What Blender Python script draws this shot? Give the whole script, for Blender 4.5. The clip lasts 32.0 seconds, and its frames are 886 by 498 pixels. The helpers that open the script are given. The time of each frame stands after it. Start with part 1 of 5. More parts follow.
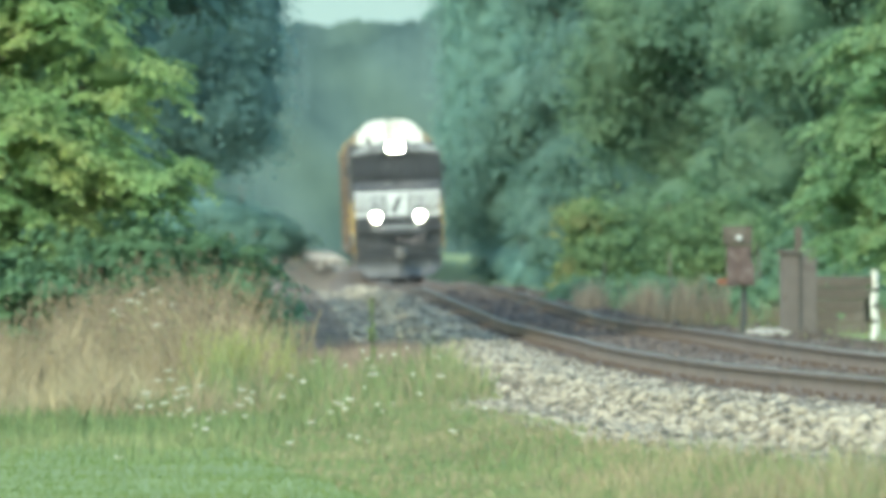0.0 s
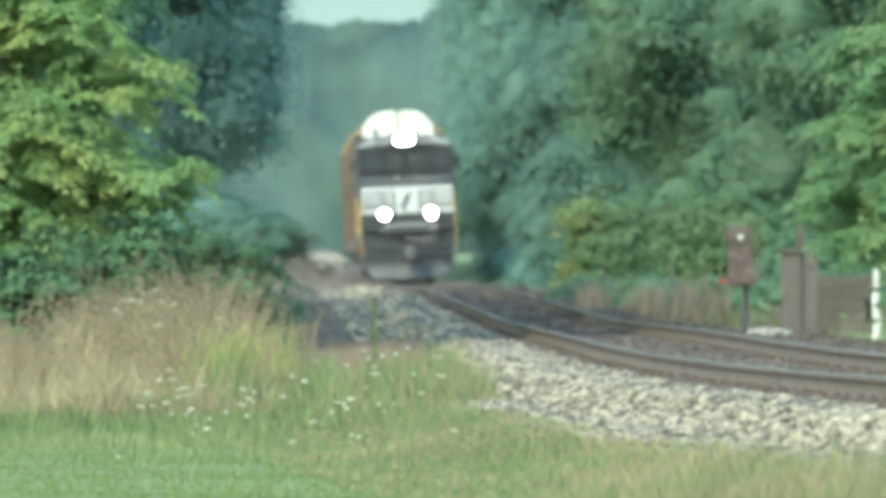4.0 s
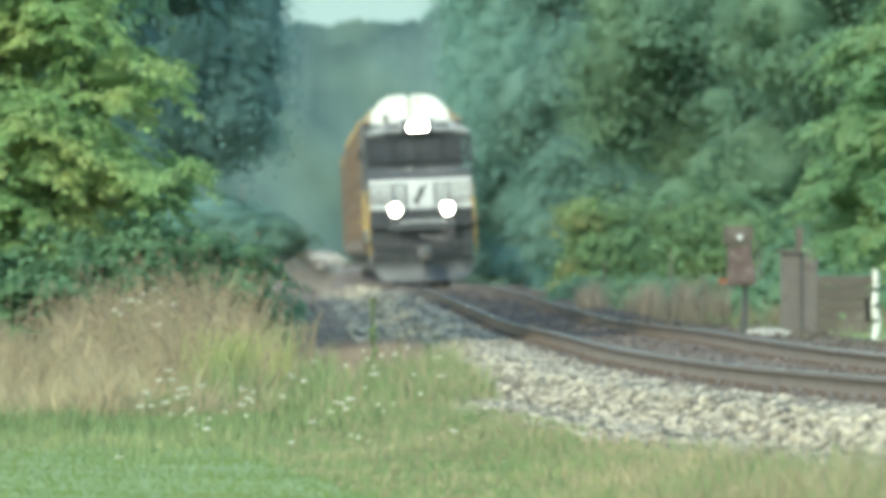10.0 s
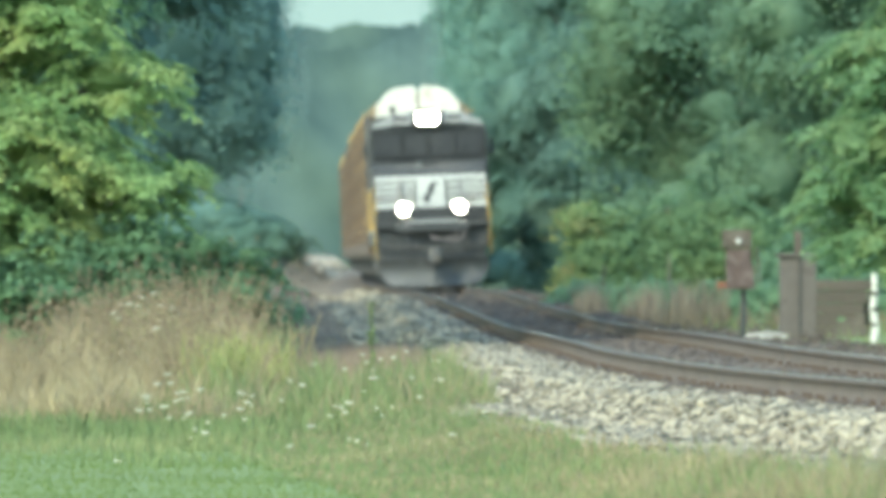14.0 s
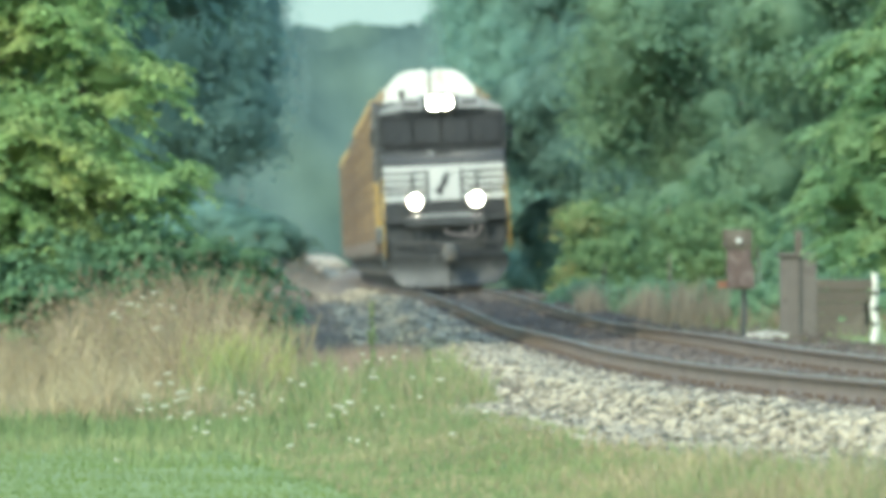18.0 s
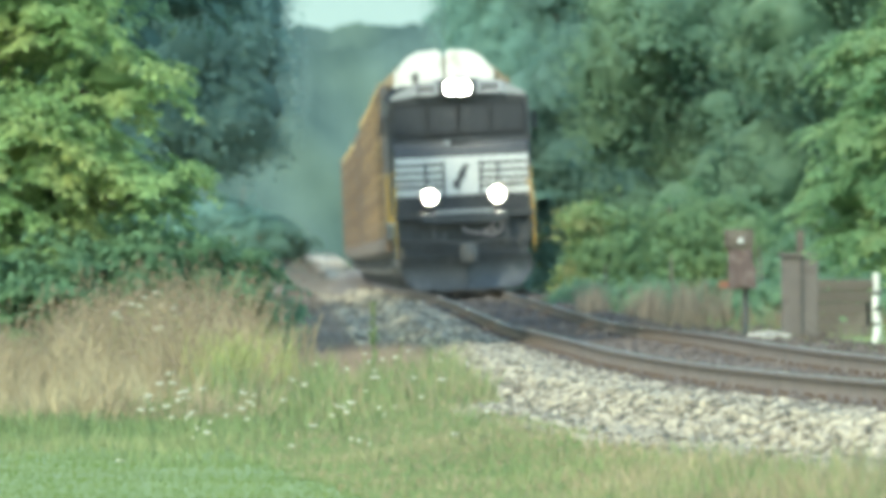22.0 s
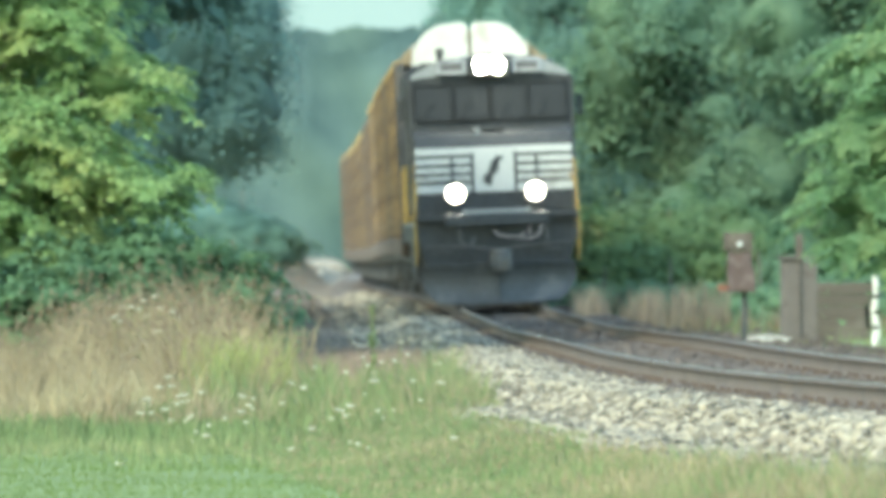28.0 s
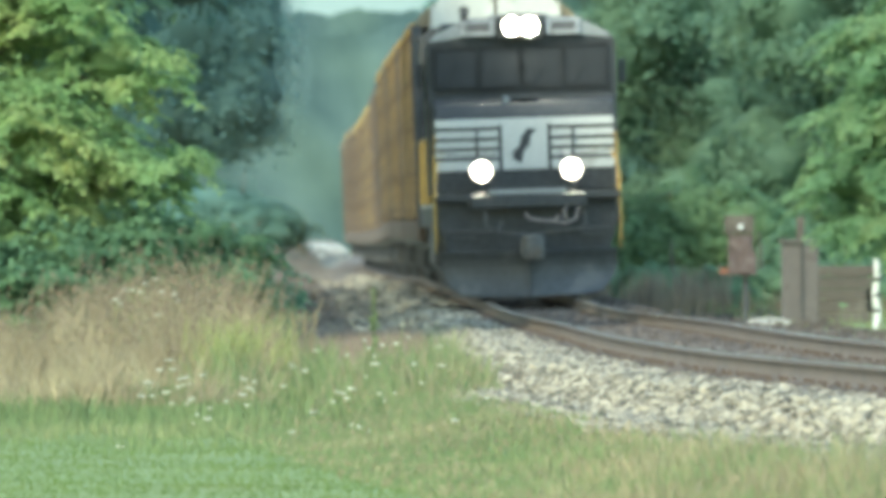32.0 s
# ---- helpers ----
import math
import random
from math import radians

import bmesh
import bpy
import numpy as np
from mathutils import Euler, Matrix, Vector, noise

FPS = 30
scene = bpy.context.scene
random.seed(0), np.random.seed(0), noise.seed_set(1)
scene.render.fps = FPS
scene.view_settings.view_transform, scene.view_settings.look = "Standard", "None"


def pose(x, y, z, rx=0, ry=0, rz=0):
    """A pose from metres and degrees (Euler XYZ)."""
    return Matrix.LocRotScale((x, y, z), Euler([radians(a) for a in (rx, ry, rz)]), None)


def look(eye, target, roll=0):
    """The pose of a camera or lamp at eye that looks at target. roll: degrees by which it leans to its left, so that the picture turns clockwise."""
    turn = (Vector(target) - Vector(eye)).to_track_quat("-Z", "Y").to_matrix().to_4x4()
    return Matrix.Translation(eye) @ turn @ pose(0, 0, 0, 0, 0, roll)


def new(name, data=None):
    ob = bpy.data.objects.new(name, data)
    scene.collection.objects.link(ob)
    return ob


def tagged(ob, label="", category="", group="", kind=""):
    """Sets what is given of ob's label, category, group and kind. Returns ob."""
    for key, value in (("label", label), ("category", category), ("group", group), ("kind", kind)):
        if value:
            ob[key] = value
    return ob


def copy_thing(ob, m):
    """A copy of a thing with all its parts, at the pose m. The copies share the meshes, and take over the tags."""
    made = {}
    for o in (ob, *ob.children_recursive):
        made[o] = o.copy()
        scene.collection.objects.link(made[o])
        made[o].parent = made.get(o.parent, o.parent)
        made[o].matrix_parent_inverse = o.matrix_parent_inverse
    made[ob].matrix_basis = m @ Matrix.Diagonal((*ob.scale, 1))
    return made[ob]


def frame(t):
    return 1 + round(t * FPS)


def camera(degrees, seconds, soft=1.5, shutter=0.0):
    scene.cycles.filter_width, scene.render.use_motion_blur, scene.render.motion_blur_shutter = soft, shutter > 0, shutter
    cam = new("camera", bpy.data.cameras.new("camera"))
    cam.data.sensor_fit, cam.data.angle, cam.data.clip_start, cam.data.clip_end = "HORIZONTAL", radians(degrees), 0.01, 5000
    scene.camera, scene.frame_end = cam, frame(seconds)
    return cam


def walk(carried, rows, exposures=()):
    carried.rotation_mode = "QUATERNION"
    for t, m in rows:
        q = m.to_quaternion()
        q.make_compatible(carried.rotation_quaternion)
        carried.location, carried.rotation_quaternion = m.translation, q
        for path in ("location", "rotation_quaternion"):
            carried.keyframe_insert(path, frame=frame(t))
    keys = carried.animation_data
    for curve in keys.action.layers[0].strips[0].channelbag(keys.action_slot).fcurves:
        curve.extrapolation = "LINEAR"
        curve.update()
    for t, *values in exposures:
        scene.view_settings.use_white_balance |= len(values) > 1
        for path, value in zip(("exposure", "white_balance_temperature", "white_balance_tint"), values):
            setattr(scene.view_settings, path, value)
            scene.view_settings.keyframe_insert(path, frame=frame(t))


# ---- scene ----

EYE = Vector((0.0, 0.0, 0.95))
cam = camera(4.0, 32.0, soft=5.2)
# long lens, focused on the near ballast
cam.data.dof.use_dof, cam.data.dof.focus_distance, cam.data.dof.aperture_fstop = True, 110.0, 7.3
# seconds, small turn to the left and small turn upwards of the tripod head, in thousandths of a degree
SHAKE = [
    (0.0, -5, 0), (0.5, -3, -2), (1.0, -3, 0), (1.5, -1, 3), (2.0, -6, -4), (2.5, -2, 3), (3.0, -2, -4), (3.5, 2, -3),
    (5.5, 1, 2), (6.0, 2, 0), (6.5, -3, 2), (7.0, -2, -3), (7.5, -3, -3), (8.0, -1, -3), (8.5, -4, 1), (9.0, 0, 0),
    (9.5, -5, 0), (10.0, -1, -1), (10.5, -2, -3), (11.0, -5, 1), (11.5, -4, 3), (12.0, -3, 3), (12.5, -2, 3), (13.0, 0, 5),
    (13.5, -8, 17), (14.0, -7, 16), (14.5, 0, 19), (16.5, -3, 13), (17.0, -5, 17), (17.5, -4, 18), (18.0, -5, 14), (18.5, -1, 16),
    (19.0, 0, 12), (19.5, -3, 14), (20.0, -2, 18), (20.5, -3, 16), (21.0, -4, 22), (21.5, -3, 16), (22.0, 2, 14), (22.5, 7, 23),
    (23.0, -4, 27), (23.5, -3, 24), (24.0, -3, 18), (24.5, -2, 21), (25.0, -1, 23), (25.5, 1, 24), (27.5, 1, 50), (28.0, -2, 29),
    (28.5, 0, 16), (29.0, 1, 9), (29.5, 8, 46), (30.0, -3, -4), (30.5, 6, 3), (31.0, 6, 13), (31.5, 8, 0), (32.0, 3, -48),
]
walk(cam, [(t, pose(*EYE, 90.013 + up / 1000, 0, left / 1000)) for t, left, up in SHAKE],
     [(0.0, 1.81, 7000, -6.0), (13.0, 1.83, 7000, -6.0), (20.0, 1.91, 7000, -6.0), (28.0, 1.99, 7000, -6.0), (31.0, 1.97, 7000, -6.0), (32.0, 1.88, 7000, -6.0)])

# ---- world and sun ----
SUN_DIR = Vector((-0.47, -0.63, 0.62)).normalized()
world = bpy.data.worlds.new("sky")
scene.world = world
world.use_nodes = True
wn = world.node_tree.nodes
sky = wn.new("ShaderNodeTexSky")
sky.sky_type = "NISHITA"
sky.sun_disc = False
sky.sun_elevation = math.asin(SUN_DIR.z)
sky.sun_rotation = math.atan2(SUN_DIR.x, SUN_DIR.y)
sky.air_density, sky.dust_density, sky.ozone_density = 1.2, 0.7, 2.5
wn["Background"].inputs["Strength"].default_value = 0.15
world.node_tree.links.new(sky.outputs[0], wn["Background"].inputs[0])
sun = new("sun", bpy.data.lights.new("sun", "SUN"))
sun.data.energy, sun.data.angle, sun.data.color = 1.02, radians(4.0), (1.0, 0.94, 0.82)
sun.matrix_world = look(SUN_DIR * 100, (0, 0, 0))


# ---- materials ----
def material(name, col, rough=0.6, metal=0.0, vary=0.25, scale=2.0, fine=30.0, bump=0.15, stain=None, stain_at=0.6, coat=0.0, island=0.0):
    """A surface with two scales of variation, relief, and an optional stain colour."""
    m = bpy.data.materials.new(name)
    m.use_nodes = True
    nt = m.node_tree
    b = nt.nodes["Principled BSDF"]
    co = nt.nodes.new("ShaderNodeTexCoord")
    big = nt.nodes.new("ShaderNodeTexNoise")
    big.inputs["Scale"].default_value, big.inputs["Detail"].default_value = scale, 5.0
    small = nt.nodes.new("ShaderNodeTexNoise")
    small.inputs["Scale"].default_value, small.inputs["Detail"].default_value = fine, 4.0
    for n in (big, small):
        nt.links.new(co.outputs["Object"], n.inputs["Vector"])
    ramp = nt.nodes.new("ShaderNodeMix")
    ramp.data_type = "RGBA"
    ramp.inputs[6].default_value = (*[c * (1 - vary) for c in col], 1)
    ramp.inputs[7].default_value = (*[min(1, c * (1 + vary)) for c in col], 1)
    mixv = nt.nodes.new("ShaderNodeMath")
    mixv.operation = "MULTIPLY_ADD"
    mixv.inputs[1].default_value = 0.5
    nt.links.new(small.outputs[0], mixv.inputs[0])
    half = nt.nodes.new("ShaderNodeMath")
    half.operation = "MULTIPLY"
    half.inputs[1].default_value = 0.5
    nt.links.new(big.outputs[0], half.inputs[0])
    nt.links.new(half.outputs[0], mixv.inputs[2])
    stretch = nt.nodes.new("ShaderNodeMapRange")
    stretch.inputs[1].default_value, stretch.inputs[2].default_value = 0.3, 0.7
    nt.links.new(mixv.outputs[0], stretch.inputs[0])
    nt.links.new(stretch.outputs[0], ramp.inputs[0])
    out = ramp.outputs[2]
    if stain:
        st = nt.nodes.new("ShaderNodeMix")
        st.data_type = "RGBA"
        sr = nt.nodes.new("ShaderNodeMapRange")
        sr.inputs[1].default_value, sr.inputs[2].default_value = stain_at, stain_at + 0.12
        nt.links.new(big.outputs[0], sr.inputs[0])
        nt.links.new(sr.outputs[0], st.inputs[0])
        nt.links.new(out, st.inputs[6])
        st.inputs[7].default_value = (*stain, 1)
        out = st.outputs[2]
    if island:
        geo = nt.nodes.new("ShaderNodeNewGeometry")
        hsv = nt.nodes.new("ShaderNodeHueSaturation")
        mr = nt.nodes.new("ShaderNodeMapRange")
        mr.inputs[3].default_value, mr.inputs[4].default_value = 1 - island, 1 + island
        nt.links.new(geo.outputs["Random Per Island"], mr.inputs[0])
        nt.links.new(mr.outputs[0], hsv.inputs["Value"])
        nt.links.new(out, hsv.inputs["Color"])
        out = hsv.outputs[0]
    nt.links.new(out, b.inputs["Base Color"])
    b.inputs["Roughness"].default_value, b.inputs["Metallic"].default_value = rough, metal
    b.inputs["Coat Weight"].default_value = coat
    if bump:
        bp = nt.nodes.new("ShaderNodeBump")
        bp.inputs["Strength"].default_value, bp.inputs["Distance"].default_value = bump, 0.02
        nt.links.new(small.outputs[0], bp.inputs["Height"])
        nt.links.new(bp.outputs[0], b.inputs["Normal"])
    return m


def foliage(name, col, vary=0.45, through_light=0.35, rough=0.5, tip=None, patch=0.55):
    """Leaves: colour varies leaf by leaf and in patches, and some light passes through."""
    m = bpy.data.materials.new(name)
    m.use_nodes = True
    nt = m.node_tree
    b = nt.nodes["Principled BSDF"]
    geo = nt.nodes.new("ShaderNodeNewGeometry")
    co = nt.nodes.new("ShaderNodeTexCoord")
    big = nt.nodes.new("ShaderNodeTexNoise")
    big.inputs["Scale"].default_value = patch
    nt.links.new(co.outputs["Object"], big.inputs["Vector"])
    hsv = nt.nodes.new("ShaderNodeHueSaturation")
    mr = nt.nodes.new("ShaderNodeMapRange")
    mr.inputs[3].default_value, mr.inputs[4].default_value = 1 - vary, 1 + vary
    nt.links.new(geo.outputs["Random Per Island"], mr.inputs[0])
    nt.links.new(mr.outputs[0], hsv.inputs["Value"])
    mix = nt.nodes.new("ShaderNodeMix")
    mix.data_type = "RGBA"
    pr = nt.nodes.new("ShaderNodeMapRange")
    pr.inputs[1].default_value, pr.inputs[2].default_value = 0.45, 0.7
    nt.links.new(big.outputs[0], pr.inputs[0])
    nt.links.new(pr.outputs[0], mix.inputs[0])
    mix.inputs[6].default_value = (*col, 1)
    mix.inputs[7].default_value = (*(tip or [c * 1.25 for c in col]), 1)
    nt.links.new(mix.outputs[2], hsv.inputs["Color"])
    nt.links.new(hsv.outputs[0], b.inputs["Base Color"])
    b.inputs["Roughness"].default_value, b.inputs["Specular IOR Level"].default_value = rough, 0.1
    tr = nt.nodes.new("ShaderNodeBsdfTranslucent")
    nt.links.new(hsv.outputs[0], tr.inputs[0])
    ms = nt.nodes.new("ShaderNodeMixShader")
    ms.inputs[0].default_value = through_light
    nt.links.new(b.outputs[0], ms.inputs[1])
    nt.links.new(tr.outputs[0], ms.inputs[2])
    nt.links.new(ms.outputs[0], nt.nodes["Material Output"].inputs[0])
    return m


def glow(name, col, strength):
    m = bpy.data.materials.new(name)
    m.use_nodes = True
    b = m.node_tree.nodes["Principled BSDF"]
    b.inputs["Base Color"].default_value = (*col, 1)
    b.inputs["Emission Color"].default_value = (*col, 1)
    b.inputs["Emission Strength"].default_value = strength
    return m


# M_BLACK and M_UNDER are raised in tone to stand in for haze
M_BLACK = material("dusty_haze_lifted_black", (0.05, 0.053, 0.055), 0.65, 0, 0.4, 1.2, 18, 0.06, stain=(0.075, 0.072, 0.069), stain_at=0.58)
M_BLACK.node_tree.nodes["Principled BSDF"].inputs["Specular IOR Level"].default_value = 0.3
M_UNDER = material("grimy_haze_lifted_steel", (0.09, 0.089, 0.087), 0.8, 0.1, 0.4, 2, 20, 0.2, stain=(0.115, 0.098, 0.08), stain_at=0.57)
M_PLOW = material("worn_plow_steel", (0.06, 0.064, 0.066), 0.6, 0.1, 0.4, 2.2, 15, 0.2, stain=(0.105, 0.105, 0.102), stain_at=0.56)
M_WHITE = material("white_paint", (0.5, 0.505, 0.48), 0.5, 0, 0.15, 2, 25, 0.03, stain=(0.33, 0.31, 0.275), stain_at=0.6)
M_GREY = material("pale_grey_paint", (0.27, 0.28, 0.275), 0.55, 0, 0.3, 3, 25, 0.03, stain=(0.1, 0.095, 0.09), stain_at=0.56)
M_YELLOW = material("yellow_paint", (0.36, 0.23, 0.06), 0.6, 0, 0.2, 3, 30, 0.03, stain=(0.2, 0.13, 0.05), stain_at=0.58)
M_GLASS = material("tinted_glass", (0.042, 0.045, 0.048), 0.55, 0, 0.1, 2, 20, 0.0)
M_GLASS.node_tree.nodes["Principled BSDF"].inputs["Specular IOR Level"].default_value = 0.12
M_HOSE = material("faded_hose", (0.26, 0.22, 0.21), 0.7, 0, 0.2, 6, 40, 0.1)
M_RACK_TAN = material("tan_rack_paint", (0.40, 0.235, 0.07), 0.8, 0, 0.32, 0.6, 6, 0.1, stain=(0.22, 0.14, 0.06), stain_at=0.57)
M_RACK_YELLOW = material("yellow_rack_paint", (0.45, 0.28, 0.075), 0.8, 0, 0.25, 0.35, 6, 0.1, stain=(0.26, 0.165, 0.065), stain_at=0.56)
M_RACK_BROWN = material("brown_rack_paint", (0.1, 0.071, 0.052), 0.8, 0, 0.3, 0.35, 6, 0.1, stain=(0.14, 0.1, 0.07), stain_at=0.58)
M_POST = material("grimy_brown_posts", (0.1, 0.068, 0.044), 0.85, 0, 0.3, 0.8, 8, 0.1)
M_GALV = material("galvanised_sheet", (0.64, 0.62, 0.55), 0.55, 0.05, 0.12, 1.6, 12, 0.05, stain=(0.45, 0.41, 0.33), stain_at=0.6)
M_ROOF = material("weathered_roof_sheet", (0.27, 0.21, 0.13), 0.7, 0.1, 0.25, 1.6, 12, 0.05, stain=(0.16, 0.12, 0.08), stain_at=0.58)
M_LAMP = glow("lamp_lens", (1.0, 0.95, 0.88), 90.0)
M_REFLECTOR = glow("lit_reflector", (1.0, 0.86, 0.8), 0.7)
M_RAIL = material("rusty_rail", (0.106, 0.077, 0.058), 0.85, 0.0, 0.4, 1.0, 25, 0.15, stain=(0.072, 0.058, 0.049), stain_at=0.56)
M_RAILHEAD = material("worn_rail_head", (0.05, 0.042, 0.036), 0.6, 0.0, 0.35, 2, 9, 0.2)
M_SHINE = material("polished_rail_steel", (0.5, 0.46, 0.42), 0.1, 1.0, 0.2, 2, 4, 0.06)
M_TIE = material("weathered_tie", (0.125, 0.1, 0.082), 0.9, 0, 0.35, 4, 40, 0.4, stain=(0.19, 0.16, 0.135), stain_at=0.58)
M_BALLAST = material("limestone_ballast", (0.258, 0.226, 0.164), 0.95, 0, 0.2, 1.2, 20, 0.2, stain=(0.13, 0.107, 0.076), stain_at=0.55, island=0.78)
M_DIRTY = material("rust_stained_ballast", (0.098, 0.076, 0.06), 0.95, 0, 0.3, 1.2, 20, 0.2, stain=(0.14, 0.12, 0.1), stain_at=0.62, island=0.4)
M_BED = material("ballast_bed", (0.14, 0.115, 0.09), 0.95, 0, 0.35, 3, 25, 0.6)
M_GRAVEL = material("pale_gravel", (0.26, 0.212, 0.152), 0.95, 0, 0.35, 0.25, 5, 0.4, stain=(0.16, 0.128, 0.092), stain_at=0.54, island=0.3)
# the road's gravel again, with the trees' shade put into its colour
M_SHADE_GRAVEL = material("shade_darkened_gravel", (0.165, 0.142, 0.115), 0.95, 0, 0.3, 0.6, 8, 0.3, stain=(0.11, 0.095, 0.08), stain_at=0.55, island=0.3)
M_GROUND = material("grassy_soil", (0.156, 0.203, 0.066), 0.95, 0, 0.15, 0.25, 3, 0.1, stain=(0.192, 0.193, 0.08), stain_at=0.6)
M_BARK = material("bark", (0.12, 0.10, 0.085), 0.9, 0, 0.35, 3, 25, 0.5)
M_RUSTBOX = material("rust_brown_paint", (0.115, 0.08, 0.073), 0.75, 0, 0.3, 5, 40, 0.1, stain=(0.19, 0.15, 0.135), stain_at=0.54)
M_GREYBOX = material("dull_grey_paint", (0.135, 0.118, 0.108), 0.75, 0, 0.25, 3, 30, 0.05, stain=(0.095, 0.08, 0.07), stain_at=0.56)
M_SHED = material("weathered_boards", (0.105, 0.087, 0.07), 0.85, 0, 0.3, 2, 20, 0.2, stain=(0.16, 0.138, 0.112), stain_at=0.56)
M_CHALK = material("washed_stone", (0.45, 0.43, 0.38), 0.95, 0, 0.2, 1.5, 10, 0.3, island=0.35)
M_MARKER = material("bright_white_paint", (0.75, 0.75, 0.72), 0.5, 0, 0.12, 3, 30, 0.03, stain=(0.5, 0.47, 0.42), stain_at=0.62)
F_BRIGHT = foliage("bright_leaves", (0.255, 0.385, 0.165), vary=0.24, through_light=0.5, tip=(0.395, 0.45, 0.178), patch=0.8)
F_MID = foliage("green_leaves", (0.178, 0.288, 0.192), vary=0.12, through_light=0.52, tip=(0.215, 0.32, 0.192))
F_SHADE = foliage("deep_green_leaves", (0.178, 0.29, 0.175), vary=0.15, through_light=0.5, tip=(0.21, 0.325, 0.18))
F_YOUNG = foliage("fresh_green_leaves", (0.22, 0.36, 0.19), vary=0.2, through_light=0.5, tip=(0.31, 0.41, 0.2), patch=1.2)
# F_DARK, F_BLUE and F_FAR have distance haze put into the leaf colour
F_DARK = foliage("haze_tinted_dark_leaves", (0.158, 0.262, 0.218), vary=0.06, through_light=0.5, tip=(0.17, 0.278, 0.22))
F_BLUE = foliage("haze_blue_leaves", (0.178, 0.3, 0.275), vary=0.06, through_light=0.5, tip=(0.188, 0.312, 0.277))
F_BUSH = foliage("bush_leaves", (0.185, 0.29, 0.15), vary=0.18, through_light=0.52, tip=(0.24, 0.32, 0.15))
F_FAR = foliage("haze_tinted_pale_leaves", (0.185, 0.312, 0.258), vary=0.05, through_light=0.5, tip=(0.195, 0.325, 0.26))
F_UNDER = foliage("shrub_leaves_darkened_for_shade", (0.125, 0.22, 0.12), vary=0.2, through_light=0.45, tip=(0.17, 0.27, 0.13), patch=1.3)
# a darker leaf colour with shade put into it
F_DEEP = foliage("shade_tinted_leaves", (0.095, 0.165, 0.135), vary=0.12, through_light=0.4, tip=(0.11, 0.185, 0.14))
F_RED = foliage("turning_leaves", (0.22, 0.315, 0.135), vary=0.25, tip=(0.33, 0.285, 0.145), patch=1.8)
G_LAWN = foliage("lawn_grass", (0.156, 0.212, 0.068), vary=0.12, tip=(0.182, 0.224, 0.077))
G_TALL = foliage("tall_green_grass", (0.2, 0.25, 0.11), vary=0.28, tip=(0.285, 0.28, 0.138))
G_DRY = foliage("dry_grass", (0.315, 0.245, 0.15), vary=0.3, tip=(0.43, 0.35, 0.21))
G_YELLOW = foliage("yellow_green_grass", (0.33, 0.34, 0.13), vary=0.25, tip=(0.38, 0.37, 0.16))
G_STRAW = foliage("bleached_straw", (0.42, 0.345, 0.2), vary=0.25, tip=(0.5, 0.42, 0.26))
G_SEED = foliage("brown_seed_heads", (0.25, 0.188, 0.128), vary=0.25, tip=(0.3, 0.228, 0.15))
G_REDW = foliage("reddish_dead_weeds", (0.31, 0.22, 0.165), vary=0.3, tip=(0.37, 0.29, 0.21))
G_DEEP = foliage("deep_green_weeds", (0.165, 0.215, 0.092), vary=0.35, tip=(0.22, 0.24, 0.11), patch=1.5)
G_DEAD = foliage("grey_tan_stalks", (0.25, 0.205, 0.155), vary=0.3, tip=(0.31, 0.25, 0.18))
F_PETAL = foliage("white_umbels", (0.56, 0.53, 0.41), vary=0.2, through_light=0.3, tip=(0.6, 0.58, 0.46))


# ---- mesh helpers ----
def part(name, bm, mat, parent, label=""):
    me = bpy.data.meshes.new(name)
    if not isinstance(bm, bmesh.types.BMesh):
        me.from_pydata(*bm)
    else:
        bm.to_mesh(me)
        bm.free()
    me.materials.append(mat)
    ob = new(name, me)
    ob.parent = parent
    if label:
        tagged(ob, label)
    return ob


def again(name, ob, m, parent, label=""):
    """Another object on the same mesh."""
    o = new(name, ob.data)
    o.parent = parent
    o.matrix_basis = m
    if label:
        tagged(o, label)
    return o


def box(x0, x1, y0, y1, z0, z1, bevel=0.0, bm=None):
    bm = bm or bmesh.new()
    r = bmesh.ops.create_cube(bm, size=1.0)
    for v in r["verts"]:
        v.co = Vector((x0 + (v.co.x + 0.5) * (x1 - x0), y0 + (v.co.y + 0.5) * (y1 - y0), z0 + (v.co.z + 0.5) * (z1 - z0)))
    if bevel:
        es = list({e for v in r["verts"] for e in v.link_edges})
        bmesh.ops.bevel(bm, geom=es, offset=bevel, segments=2, profile=0.6, affect="EDGES")
    return bm


def prism(outline, y0, y1, bevel=0.0, bm=None):
    """A solid with the outline in x and z, from y0 to y1."""
    bm = bm or bmesh.new()
    a = [bm.verts.new((x, y0, z)) for x, z in outline]
    b = [bm.verts.new((x, y1, z)) for x, z in outline]
    bm.faces.new(a)
    bm.faces.new(b[::-1])
    n = len(a)
    fs = [bm.faces.new((a[i], b[i], b[(i + 1) % n], a[(i + 1) % n])) for i in range(n)]
    bmesh.ops.recalc_face_normals(bm, faces=bm.faces[:])
    if bevel:
        bmesh.ops.bevel(bm, geom=bm.edges[:], offset=bevel, segments=2, profile=0.6, affect="EDGES")
    return bm


